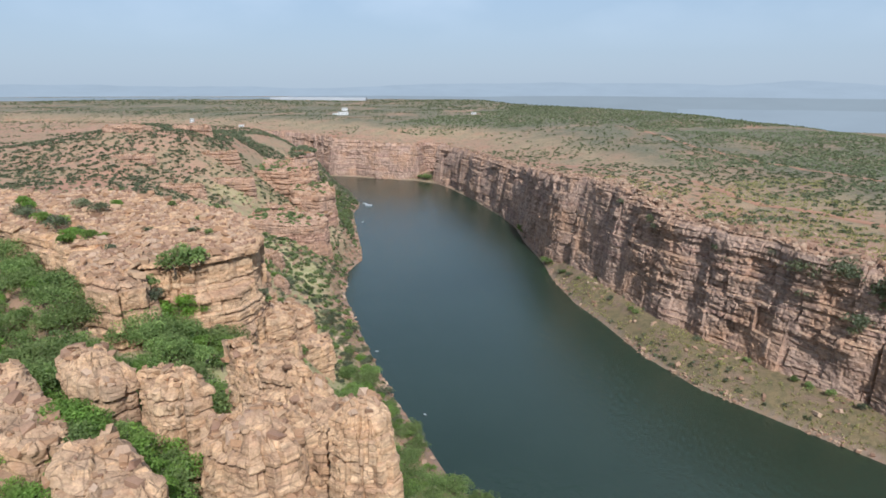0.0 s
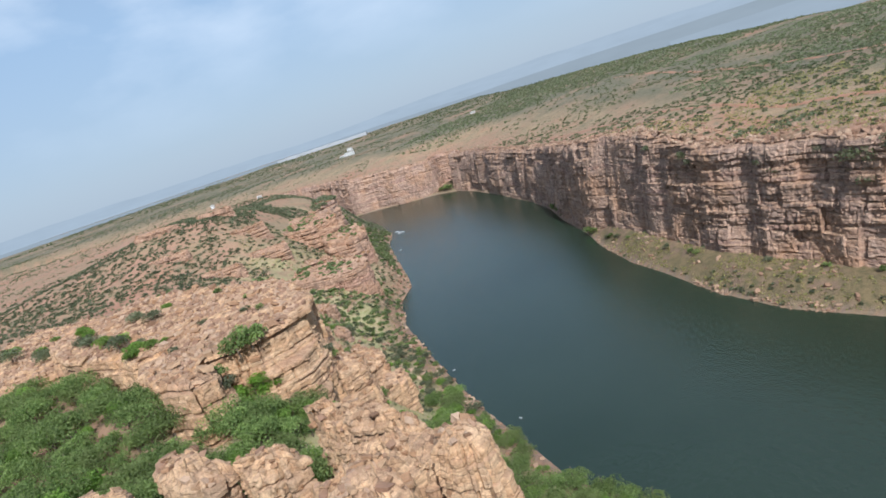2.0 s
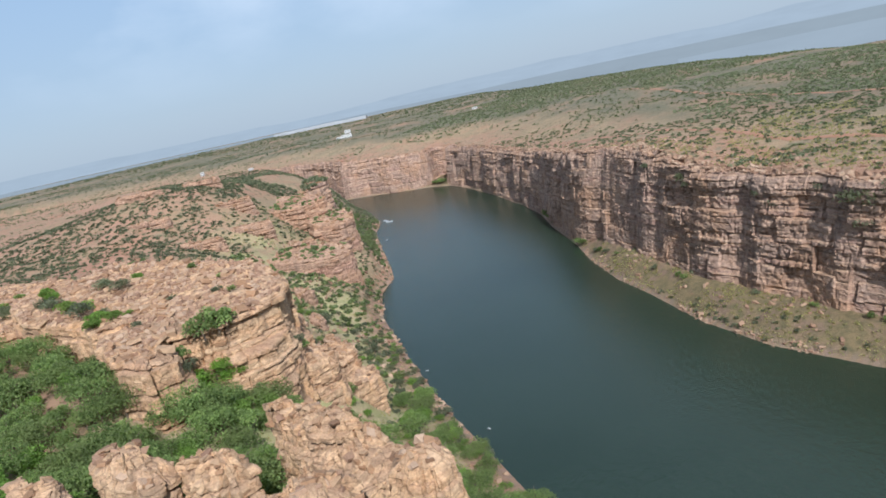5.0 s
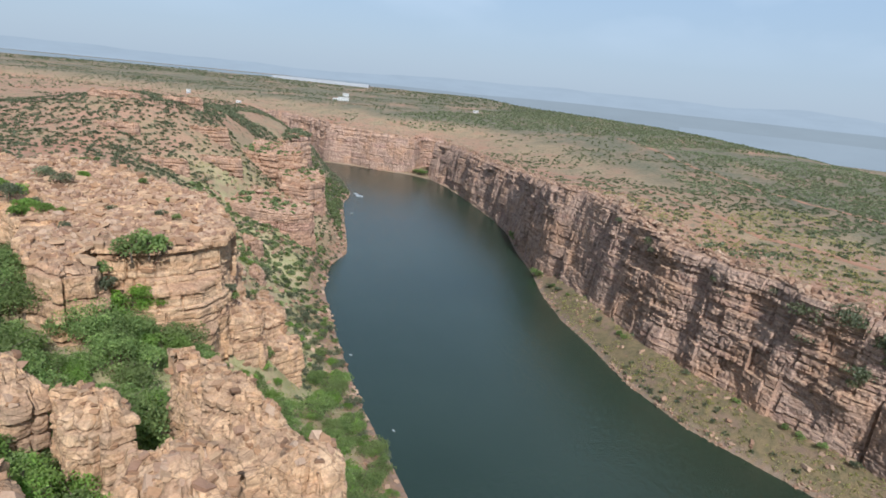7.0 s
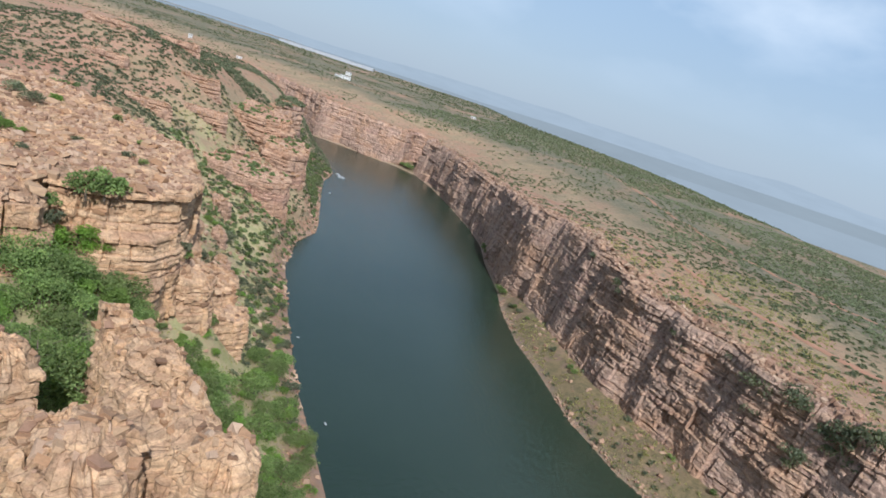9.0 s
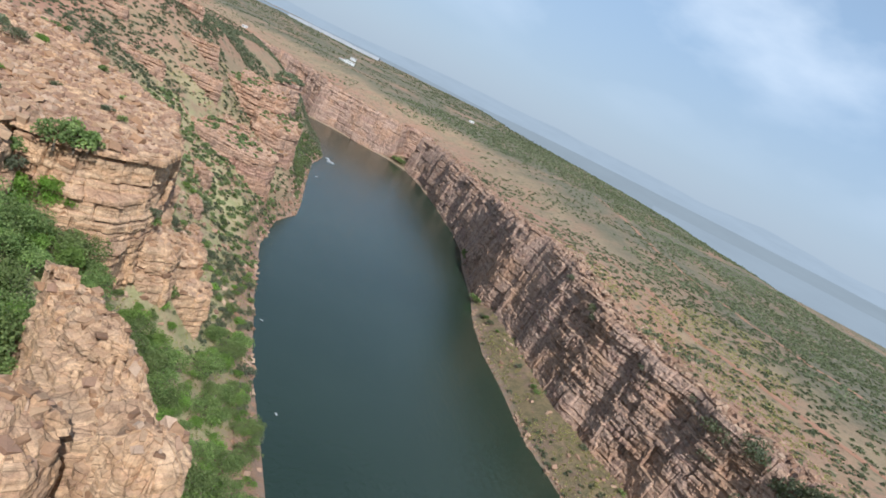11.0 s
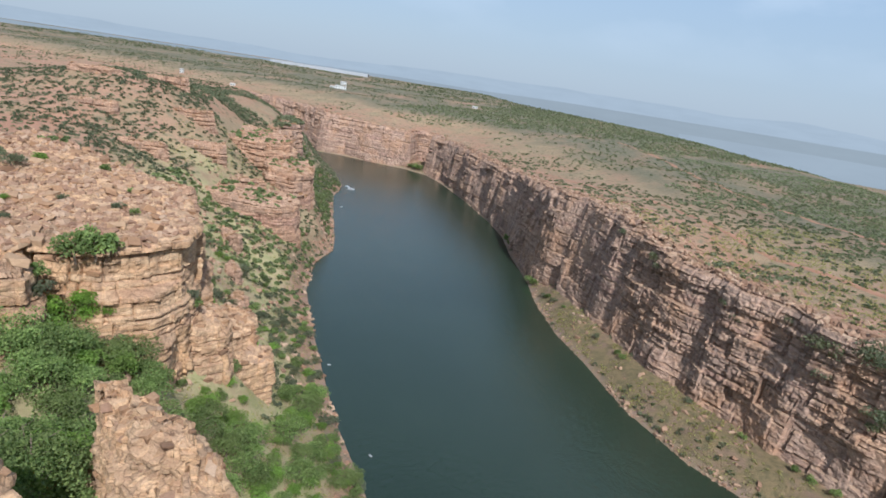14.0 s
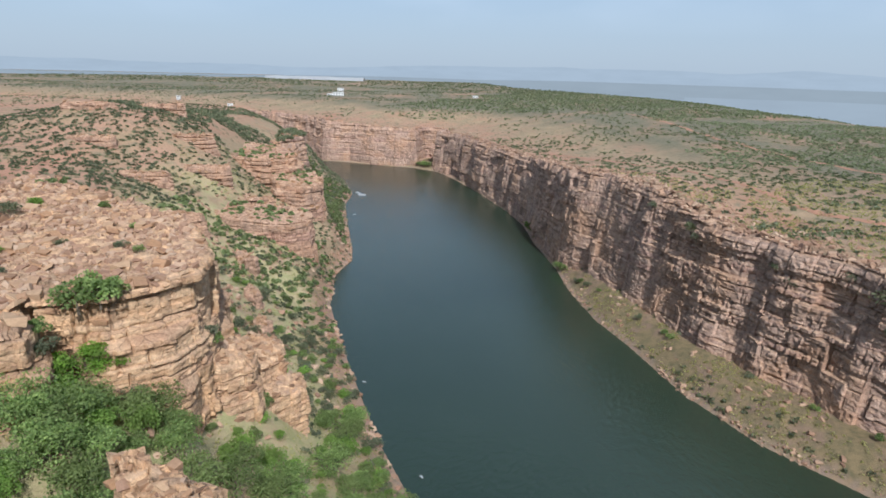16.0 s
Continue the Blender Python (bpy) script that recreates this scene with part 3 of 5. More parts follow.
def cliff_wall(name, first, last, label, step, slope=0.15, foot=-2.0, bold=1.5, seed=100):
    """One stretch of the long cliff, from its foot to the lip of the high land."""
    p, s = resample(CLIFF[first:last + 1], step, False)
    c = np.array(CLIFF, float)
    s = s + np.hypot(*np.diff(c[: first + 1, :2], axis=0).T).sum()
    q = c[:, :2]
    t = np.gradient(q, axis=0)
    t = t / np.linalg.norm(t, axis=1)[:, None]
    d = np.r_[0, np.cumsum(np.hypot(*np.diff(q, axis=0).T))]
    t = np.stack([np.interp(s, d, t[:, a]) for a in (0, 1)], -1)
    back = np.stack([t[:, 1], -t[:, 0]], -1) / np.linalg.norm(t, axis=1)[:, None]
    rows = int(66 / step)
    v = np.linspace(0, 1, rows)[:, None]
    rim = p[:, 2] + 0.8 * fbm(s / 9, 0 * s, 3, seed + 40)
    z = np.minimum(foot + (rim.max() - foot) * v, rim[None])
    v = (z - foot) / (rim[None] - foot)
    x0, y0 = p[None, :, 0] + 0 * z, p[None, :, 1] + 0 * z
    upper = smooth(-0.12, 0.12, v - 0.68 + 0.5 * vnoise(s / 46, 0 * s, seed + 33)[None] + 0.12 * vnoise(s / 9, 0 * s, seed + 34)[None])
    thin = relief(x0, y0, z, s[None] + 0 * z, seed, 2.3, 4.6, 0.7 * bold)
    thick = relief(x0, y0, z, s[None] + 0 * z, seed + 37, 9.0, 11.0, 0.65 * bold)
    out = thick + (thin - thick) * upper + 1.2 + 4.5 * (np.abs(vnoise(s / 21, 0 * s, seed + 70)) - 0.35)[None] * smooth(0.0, 0.3, v + 0.15) - slope * (z - foot) * (0.55 + 0.45 * v)
    deep = 4.0 * np.maximum(0, vnoise(s / 27, 0 * s, seed + 50) - 0.25)[None] * smooth(0.05, 0.35, v) * smooth(1.0, 0.75, v)
    out = out - deep - 1.2 * smooth(0.93, 1.0, v)
    wall = np.stack([x0 - back[None, :, 0] * out, y0 - back[None, :, 1] * out, z], -1)
    lip = []
    for q in (1.5, 3.0, 4.5, 6.5, 9.0, 12.0):
        xy = wall[-1, :, :2] + back * q
        zz = land(xy[:, 0], xy[:, 1])
        h = rugged_top(xy[:, 0], xy[:, 1], seed + 60, 0.7) * (1 - q / 12) + np.maximum(rim, zz - 1.0) * (1 - smooth(0, 12, q)) + (zz - 0.5) * smooth(0, 12, q)
        lip.append(np.column_stack([xy, h]))
    allv = np.concatenate([wall, np.array(lip)], 0)
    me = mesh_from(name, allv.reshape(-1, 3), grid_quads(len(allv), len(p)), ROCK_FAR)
    return tagged(new(name, me), label, "cliff", kind="structure"), wall, -back


CLIFFS = [cliff_wall("cliff_near", 1, 4, "tall bedded red sandstone cliff above the bank", 1.2),
          cliff_wall("cliff_middle", 4, 11, "tall bedded red sandstone cliff with vertical joints and ledges", 0.55),
          cliff_wall("cliff_shaded", 11, 17, "steep shaded sandstone cliff rising from the water", 1.1),
          cliff_wall("cliff_head", 17, 28, "pale red sandstone cliff across the head of the reach", 1.4)]

# ---------------------------------------------------------------- left bank outcrops
OUT = {}
OUT["A"] = outcrop("great_outcrop", [(-222, 180), (-196, 163), (-168, 155), (-150, 147), (-139, 134), (-125, 123), (-113, 121), (-110, 128), (-114, 134), (-122, 139), (-114, 143), (-108, 146), (-103, 153), (-99, 163),
                   (-106, 178), (-124, 198), (-150, 208), (-190, 218), (-218, 205)], 34, (73.0, -0.02, 0.05), 300,
                   "large flat-topped mass of broken orange sandstone above the river", 0.42, 0.03, 0.85, bed=3.3, block=5.5, steps=((61, 2.6), (49, 3.2)))
OUT["A2"] = outcrop("slab_outcrop", [(-312, 196), (-268, 178), (-226, 174), (-214, 190), (-218, 212), (-250, 232), (-300, 236)], 48, (68, 0.03, 0.10), 305,
                    "low slope of broken orange sandstone slabs", 0.6, 0.15, 0.8, rough_top=1.5, bed=2.6, block=6.0)
OUT["G"] = outcrop("band_outcrop", [(-262, 262), (-244, 252), (-226, 252), (-222, 262), (-240, 272), (-262, 274)], 52, (66, 0.0, 0.05), 310,
                   "low band of red sandstone on the hillside", 0.8, 0.1, 0.8, ROCK_RED)
OUT["B"] = outcrop("ledge_outcrop", [(-101, 175), (-95, 180), (-88, 191), (-92, 198), (-99, 195), (-106, 184)], 6, (30.5, -0.1, 0.05), 330,
                   "low undercut block of orange sandstone on the slope", 0.45, 0.0, 0.7, bed=3.5, block=6.0)
OUT["B2"] = outcrop("stepped_outcrop", [(-104, 166), (-98, 168), (-94, 174), (-97, 181), (-105, 183), (-110, 176)], 16, (46, -0.2, 0.0), 345,
                    "stepped shoulder of jointed orange sandstone", 0.45, 0.04, 0.8, bed=3.0, block=5.0, round_top=1.5)
OUT["B3"] = outcrop("stepped_outcrop", [(-107, 186), (-100, 188), (-97, 196), (-103, 204), (-112, 202), (-114, 193)], 12, (38, -0.2, 0.05), 350,
                    "stepped shoulder of jointed orange sandstone", 0.45, 0.05, 0.8, bed=3.0, block=5.0, round_top=1.5)
OUT["C"] = outcrop("ridge_outcrop", [(-71, 104), (-64, 99), (-57, 93), (-49, 89), (-43, 85), (-36, 86), (-36, 93), (-46, 102), (-57, 108), (-66, 109)], 30, (62.5, -0.10, 0.10), 360,
                   "jagged ridge of broken orange sandstone", 0.38, 0.04, 0.9, rough_top=1.9, bed=2.4, block=4.0, round_top=2.0, steps=((48, 1.6),))
OUT["C1"] = outcrop("crest_outcrop", [(-74, 106), (-68, 102.5), (-61, 98), (-54, 95), (-49, 97), (-53, 102), (-60, 106), (-69, 109)], 46, (65.8, 0.03, 0.0), 372,
                    "jagged crest of broken orange sandstone slabs", 0.35, 0.06, 0.9, rough_top=2.2, bed=1.8, block=3.0, round_top=1.5)
OUT["P"] = outcrop("pinnacle", [(-38.5, 80.5), (-35, 78.5), (-30.5, 79), (-28.5, 83), (-31, 87.5), (-36, 88.5), (-39, 86)], 30, (68.0, 0.0, 0.08), 380,
                   "standing pinnacle of jointed orange sandstone", 0.35, 0.04, 0.5, bed=4.5, block=2.4, round_top=1.8)
OUT["K2"] = outcrop("knob_outcrop", [(-68, 75), (-63, 72), (-58, 73.5), (-56.5, 77), (-60, 80), (-67, 79.5)], 56, (73.5, -0.15, 0.0), 400,
                    "rounded knob of orange sandstone among bushes", 0.38, 0.03, 0.7, bed=2.6, block=3.0, rough_top=1.6, round_top=1.6)
OUT["K3"] = outcrop("knob_outcrop", [(-83, 75.5), (-77, 71.5), (-70, 71), (-69, 74.5), (-74, 78), (-81, 79)], 60, (75, -0.1, 0.0), 410,
                    "rounded knob of orange sandstone among bushes", 0.38, 0.03, 0.7, bed=2.6, block=3.0, rough_top=1.6, round_top=1.6)
OUT["K4"] = outcrop("boulder_outcrop", [(-67, 57), (-64, 52), (-56, 50), (-49, 53), (-49.5, 57), (-54, 60.5), (-63, 64)], 55, (72, -0.1, 0.05), 420,
                    "low shelf of pale cracked sandstone", 0.4, 0.06, 0.6, bed=2.2, block=4.5)
OUT["K6"] = outcrop("boulder_outcrop", [(-96, 71), (-89, 64), (-76, 56), (-68, 55), (-66.5, 60), (-75, 66), (-88, 73)], 60, (74, -0.1, 0.03), 430,
                    "low shelf of pale cracked sandstone", 0.4, 0.06, 0.6, bed=2.2, block=4.5)
OUT["C2"] = outcrop("shelf_outcrop", [(-57, 75), (-53, 69), (-44, 67), (-40.5, 72), (-43, 80), (-52, 82)], 42, (67.5, -0.08, 0.08), 440,
                    "broken lump of orange sandstone below the ridge", 0.4, 0.10, 0.8, bed=2.4, block=4.2, round_top=2.5, rough_top=1.7)
OUT["C3"] = outcrop("shelf_outcrop", [(-51, 71), (-47, 64), (-39, 61), (-34, 67), (-37, 74), (-46, 75)], 40, (60.5, -0.05, 0.05), 445,
                    "low broken shelf of orange sandstone", 0.4, 0.06, 0.7, bed=2.0, block=3.6)
OUT["D"] = outcrop("terrace_outcrop", [(-226, 340), (-204, 333), (-183, 331), (-166, 335), (-160, 343), (-163, 356), (-176, 368), (-208, 366), (-226, 352)], 4, (38.5, -0.04, 0.03), 450,
                   "bedded red sandstone terrace below the promontory", 0.7, 0.03, 0.7, ROCK_RED, bed=2.6, block=6.5, steps=((20, 2.0),))
OUT["E"] = outcrop("promontory", [(-183, 387), (-178, 400), (-192, 430), (-214, 440), (-220, 410), (-203, 388)], 4, (47.5, -0.04, 0.02), 470,
                   "bedded red sandstone promontory over the river bend", 0.7, 0.04, 0.75, ROCK_RED, bed=2.6, block=6.5, steps=((22, 2.0),))
OUT["E2"] = outcrop("band_outcrop", [(-218, 412), (-211, 430), (-224, 456), (-262, 474), (-292, 458), (-272, 430), (-242, 410)], 36, (58.5, -0.01, 0.02), 480,
                    "upper band of red sandstone on the promontory", 0.7, 0.08, 1.1, ROCK_RED, bed=2.0, block=6.5, steps=((52, 3.0),))
LEDGES = ((-236, 366, 30, 8, 4.0, 0.35), (-262, 392, 30, 7, 4.5, 0.4), (-206, 302, 24, 7, 3.5, 0.2), (-150, 268, 18, 6, 4.5, -0.9), (-132, 244, 14, 6, 4.0, -0.9), (-300, 416, 34, 7, 4.0, 0.3),
          (-250, 330, 34, 7, 3.5, 0.15), (-296, 350, 30, 7, 3.5, 0.1), (-330, 386, 36, 8, 4.0, 0.2), (-172, 300, 18, 6, 4.0, -0.6), (-205, 372, 18, 8, 5.0, 0.5), (-240, 284, 22, 6, 3.0, 0.1))
for k, (cx, cy, w, d, rise, turn) in enumerate(LEDGES):
    top = float(land(np.array([cx]), np.array([cy]))[0]) + rise
    c, q = math.cos(turn), math.sin(turn)
    ring = [(cx + c * w / 2 * math.cos(a) - q * d / 2 * math.sin(a), cy + q * w / 2 * math.cos(a) + c * d / 2 * math.sin(a)) for a in (6.283 * i / 9 for i in range(9))]
    OUT["S%d" % k] = outcrop("ledge_outcrop", ring, top - 20, (top, 0.0, 0.03), 520 + 13 * k, "low ledge of red sandstone on the grassy slope", 0.7, 0.15, 0.7, ROCK_RED, bed=1.8, block=5.0)
# The cloud's shadow here is made by dark bushes on its top.
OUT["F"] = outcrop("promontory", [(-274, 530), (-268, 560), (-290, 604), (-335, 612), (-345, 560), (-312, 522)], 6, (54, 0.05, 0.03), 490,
                   "far bedded sandstone promontory over the river bend", 1.2, 0.12, 1.0, ROCK_FAR)


# ---------------------------------------------------------------- plants
def leaves(points, size, seed):
    """Small bent leaf sprays, one at each point, turned at random."""
    r = np.random.RandomState(seed)
    n = len(points)
    a = r.normal(size=(n, 3))
    a[:, 2] *= 0.6
    a /= np.linalg.norm(a, axis=1)[:, None]
    b = np.cross(a, r.normal(size=(n, 3)))
    b /= np.linalg.norm(b, axis=1)[:, None]
    w = size * r.uniform(0.6, 1.4, (n, 1))
    q = np.stack([points - a * w, points - b * w * 0.6, points + a * w, points + b * w * 0.6], 1)
    q[:, 2, 2] -= 0.3 * w[:, 0]
    return q.reshape(-1, 3), np.arange(4 * n).reshape(-1, 4)


def crown_points(radius, height, count, lobes, seed, low=0.25):
    """Points on the skins of several uneven lobes."""
    r = np.random.RandomState(seed)
    pts = []
    for k in range(lobes):
        a, d = r.uniform(0, 6.283), radius * 0.62 * math.sqrt(r.uniform(0.02, 1))
        c = np.array([d * math.cos(a), d * math.sin(a), height * r.uniform(low + 0.2, 0.85) - 0.25 * d * height / radius])
        m = count // lobes
        v = r.normal(size=(m, 3))
        v /= np.linalg.norm(v, axis=1)[:, None]
        v[:, 2] = np.where(v[:, 2] < -0.3, -v[:, 2], v[:, 2])
        size = radius * r.uniform(0.32, 0.55)
        pts.append(c + v * size * r.uniform(0.75, 1.05, (m, 1)) * (1, 1, 0.75))
    p = np.concatenate(pts)
    p[:, 2] = np.maximum(p[:, 2], 0.1)
    return p


def stem_mesh(name, height, radius, limbs, spread_to, seed):
    """A tapered trunk with limbs that fork from it."""
    r = np.random.RandomState(seed)
    verts, quads = [], []

    def limb(points, r0, r1):
        base = sum(len(v) for v in verts)
        for i, p in enumerate(points):
            rad = r0 + (r1 - r0) * i / (len(points) - 1)
            ang = np.arange(6) * math.pi / 3
            verts.append(np.column_stack([p[0] + rad * np.cos(ang), p[1] + rad * np.sin(ang), np.full(6, p[2])]))
        quads.append(grid_quads(len(points), 6, True) + base)

    lean = r.normal(0, 0.08 * height, 2)
    limb([(0, 0, -0.6), (lean[0] * 0.3, lean[1] * 0.3, height * 0.3), (lean[0], lean[1], height * 0.65)], radius, radius * 0.5)
    for k in range(limbs):
        a = 6.283 * k / limbs + r.uniform(-0.5, 0.5)
        z0 = height * r.uniform(0.2, 0.5)
        e = spread_to * r.uniform(0.5, 0.9)
        limb([(lean[0] * 0.4, lean[1] * 0.4, z0), (e * 0.5 * math.cos(a), e * 0.5 * math.sin(a), z0 + height * 0.2),
              (e * math.cos(a), e * math.sin(a), z0 + height * 0.35)], radius * 0.5, radius * 0.12)
    return mesh_from(name, np.concatenate(verts), np.concatenate(quads), BARK)


def plant_kind(name, radius, height, count, lobes, size, leaf, seed, label, category, group):
    """One tree or bush far below the land, to be copied from."""
    v, q = leaves(crown_points(radius, height, count, lobes, seed), size, seed + 1)
    return (mesh_from(name + "_crown", v, q, leaf), stem_mesh(name + "_trunk", height, radius * 0.06, 5, radius, seed + 2), name, label, category, group)


TREES = [plant_kind("tree", 3.4 + 0.5 * k, 5.0 + 0.4 * k, 2600, 22, 0.17, LEAF, 900 + 7 * k, "spreading dark green tree on the rocky slope", "tree", "trees of the left bank") for k in range(4)]
PALE_TREES = [plant_kind("tree", 3.0 + 0.5 * k, 4.0, 2400, 18, 0.16, LEAF_BRIGHT, 940 + 7 * k, "bushy light green tree among the sandstone knobs", "tree", "trees of the left bank") for k in range(2)]
BUSHES = [plant_kind("bush", 1.7 + 0.3 * k, 1.9 + 0.2 * k, 700, 9, 0.17, LEAF if k < 2 else LEAF_DULL, 970 + 7 * k, "low green bush on stony ground", "bush", "bushes of the gorge") for k in range(4)]
PALE_BUSHES = [plant_kind("bush", 1.7 + 0.4 * k, 1.6, 700, 9, 0.17, LEAF_BRIGHT, 990 + 7 * k, "fresh light green bush on stony ground", "bush", "bushes of the gorge") for k in range(2)]


VIVID = [plant_kind("shrub", 2.0, 1.2, 1300, 10, 0.13, LEAF_VIVID, 1050, "vivid green leafy growth at the foot of the sandstone", "shrub", "shrubs among the knobs")]
SHRUBS = [plant_kind("shrub", 2.3 + 0.3 * k, 2.0 + 0.2 * k, 1200, 12, 0.13, LEAF if k == 0 else LEAF_BRIGHT, 1010 + 7 * k, "thick light green shrub among the sandstone knobs", "shrub", "shrubs among the knobs") for k in range(3)]


def plant(kind, x, y, z, scale, turn, label=""):
    crown, trunk, name, text, category, group = kind
    ob = empty(name, x, y, z - 0.1)
    ob.rotation_euler = (0, 0, turn)
    ob.scale = (scale, scale, scale * random.uniform(0.85, 1.2))
    part("trunk", trunk, ob)
    part("crown", crown, ob)
    return tagged(ob, label or text, category, group)


def inside(poly, x, y):
    p = np.array(poly, float)[:, :2]
    hit = np.zeros(np.shape(x), bool)
    for (ax, ay), (bx, by) in zip(p, np.roll(p, -1, 0)):
        hit ^= ((ay > y) != (by > y)) & (x < (bx - ax) * (y - ay) / (by - ay + 1e-9) + ax)
    return hit


def on_rock(x, y, grow=0.0):
    """Whether a place is taken by an outcrop."""
    hit = np.zeros(np.shape(x), bool)
    for ob, mid, height, edge, wall, nrm in OUT.values():
        p = mid + (edge[:, :2] - mid) * (1.03 + grow)
        hit |= inside(p[::4], x, y)
    return hit


def scatter(poly, gap, seed, clear=True):
    """Places at least about gap metres apart inside a plan."""
    r = np.random.RandomState(seed)
    p = np.array(poly, float)
    lo, hi = p.min(0), p.max(0)
    i, j = np.meshgrid(np.arange(lo[0], hi[0], gap), np.arange(lo[1], hi[1], gap))
    x, y = i.ravel() + r.uniform(-0.45, 0.45, i.size) * gap, j.ravel() + r.uniform(-0.45, 0.45, i.size) * gap
    ok = inside(p, x, y)
    if clear:
        ok &= ~on_rock(x, y)
    return x[ok], y[ok]


# woods in the hollow below the great outcrop, and down to the shore
HOLLOW = [(-222, 160), (-194, 158), (-166, 150), (-149, 141), (-138, 130), (-124, 122), (-112, 126), (-106, 146), (-94, 156), (-80, 128), (-74, 108), (-80, 88), (-96, 82), (-130, 82), (-200, 92), (-226, 125)]
GULLY = [(-92, 160), (-80, 130), (-66, 108), (-52, 106), (-38, 98), (-24, 100), (-10, 112), (-12, 136), (-36, 156), (-56, 184), (-76, 212), (-88, 222), (-96, 206), (-86, 196), (-84, 180)]
SPIT = [(-166, 408), (-206, 494), (-228, 552), (-242, 600), (-262, 590), (-262, 556), (-240, 520), (-212, 470), (-186, 430), (-178, 408)]
KNOBS = [(-104, 76), (-86, 82), (-62, 86), (-44, 68), (-36, 55), (-44, 42), (-80, 40), (-104, 56)]


def grow_woods():
    for poly, gap, kinds, seed, lo, hi in ((HOLLOW, 6.8, TREES + TREES + PALE_TREES, 31, 0.8, 1.7), (GULLY, 5.0, TREES + PALE_TREES + SHRUBS + SHRUBS, 32, 0.7, 1.35),
                                           (KNOBS, 3.1, SHRUBS, 33, 1.0, 1.8)):
        xs, ys = scatter(poly, gap, seed)
        zs = land(xs, ys)
        gap_here = vnoise(xs / 9, ys / 9, seed + 5) < -0.62
        for x, y, z, bare in zip(xs, ys, zs, gap_here):
            if z > 0.6 and not bare:
                plant(random.choice(kinds), x, y, z, random.uniform(lo, hi), random.uniform(0, 6.28))


def grow_bushes():
    slope = [(-40, 165), (-62, 200), (-104, 262), (-146, 335), (-163, 400), (-212, 500), (-245, 566), (-290, 600), (-300, 520), (-210, 470), (-165, 410), (-170, 372), (-228, 330),
             (-200, 250), (-134, 226), (-112, 222), (-92, 205), (-78, 190)]
    xs, ys = scatter(slope, 5.4, 41)
    zs = land(xs, ys)
    keep = (zs > 1.0) & (vnoise(xs / 22, ys / 22, 43) > -0.3)
    near = keep & (ys < 285)
    for x, y, z in zip(xs[near], ys[near], zs[near]):
        plant(random.choice(BUSHES + BUSHES + PALE_BUSHES), x, y, z, random.uniform(0.7, 1.5), random.uniform(0, 6.28))
    far = keep & ~near
    return xs[far], ys[far], zs[far]


def spit_places():
    xs, ys = scatter(SPIT, 4.6, 34)
    zs = land(xs, ys)
    dry = zs > 0.6
    return xs[dry], ys[dry], zs[dry]


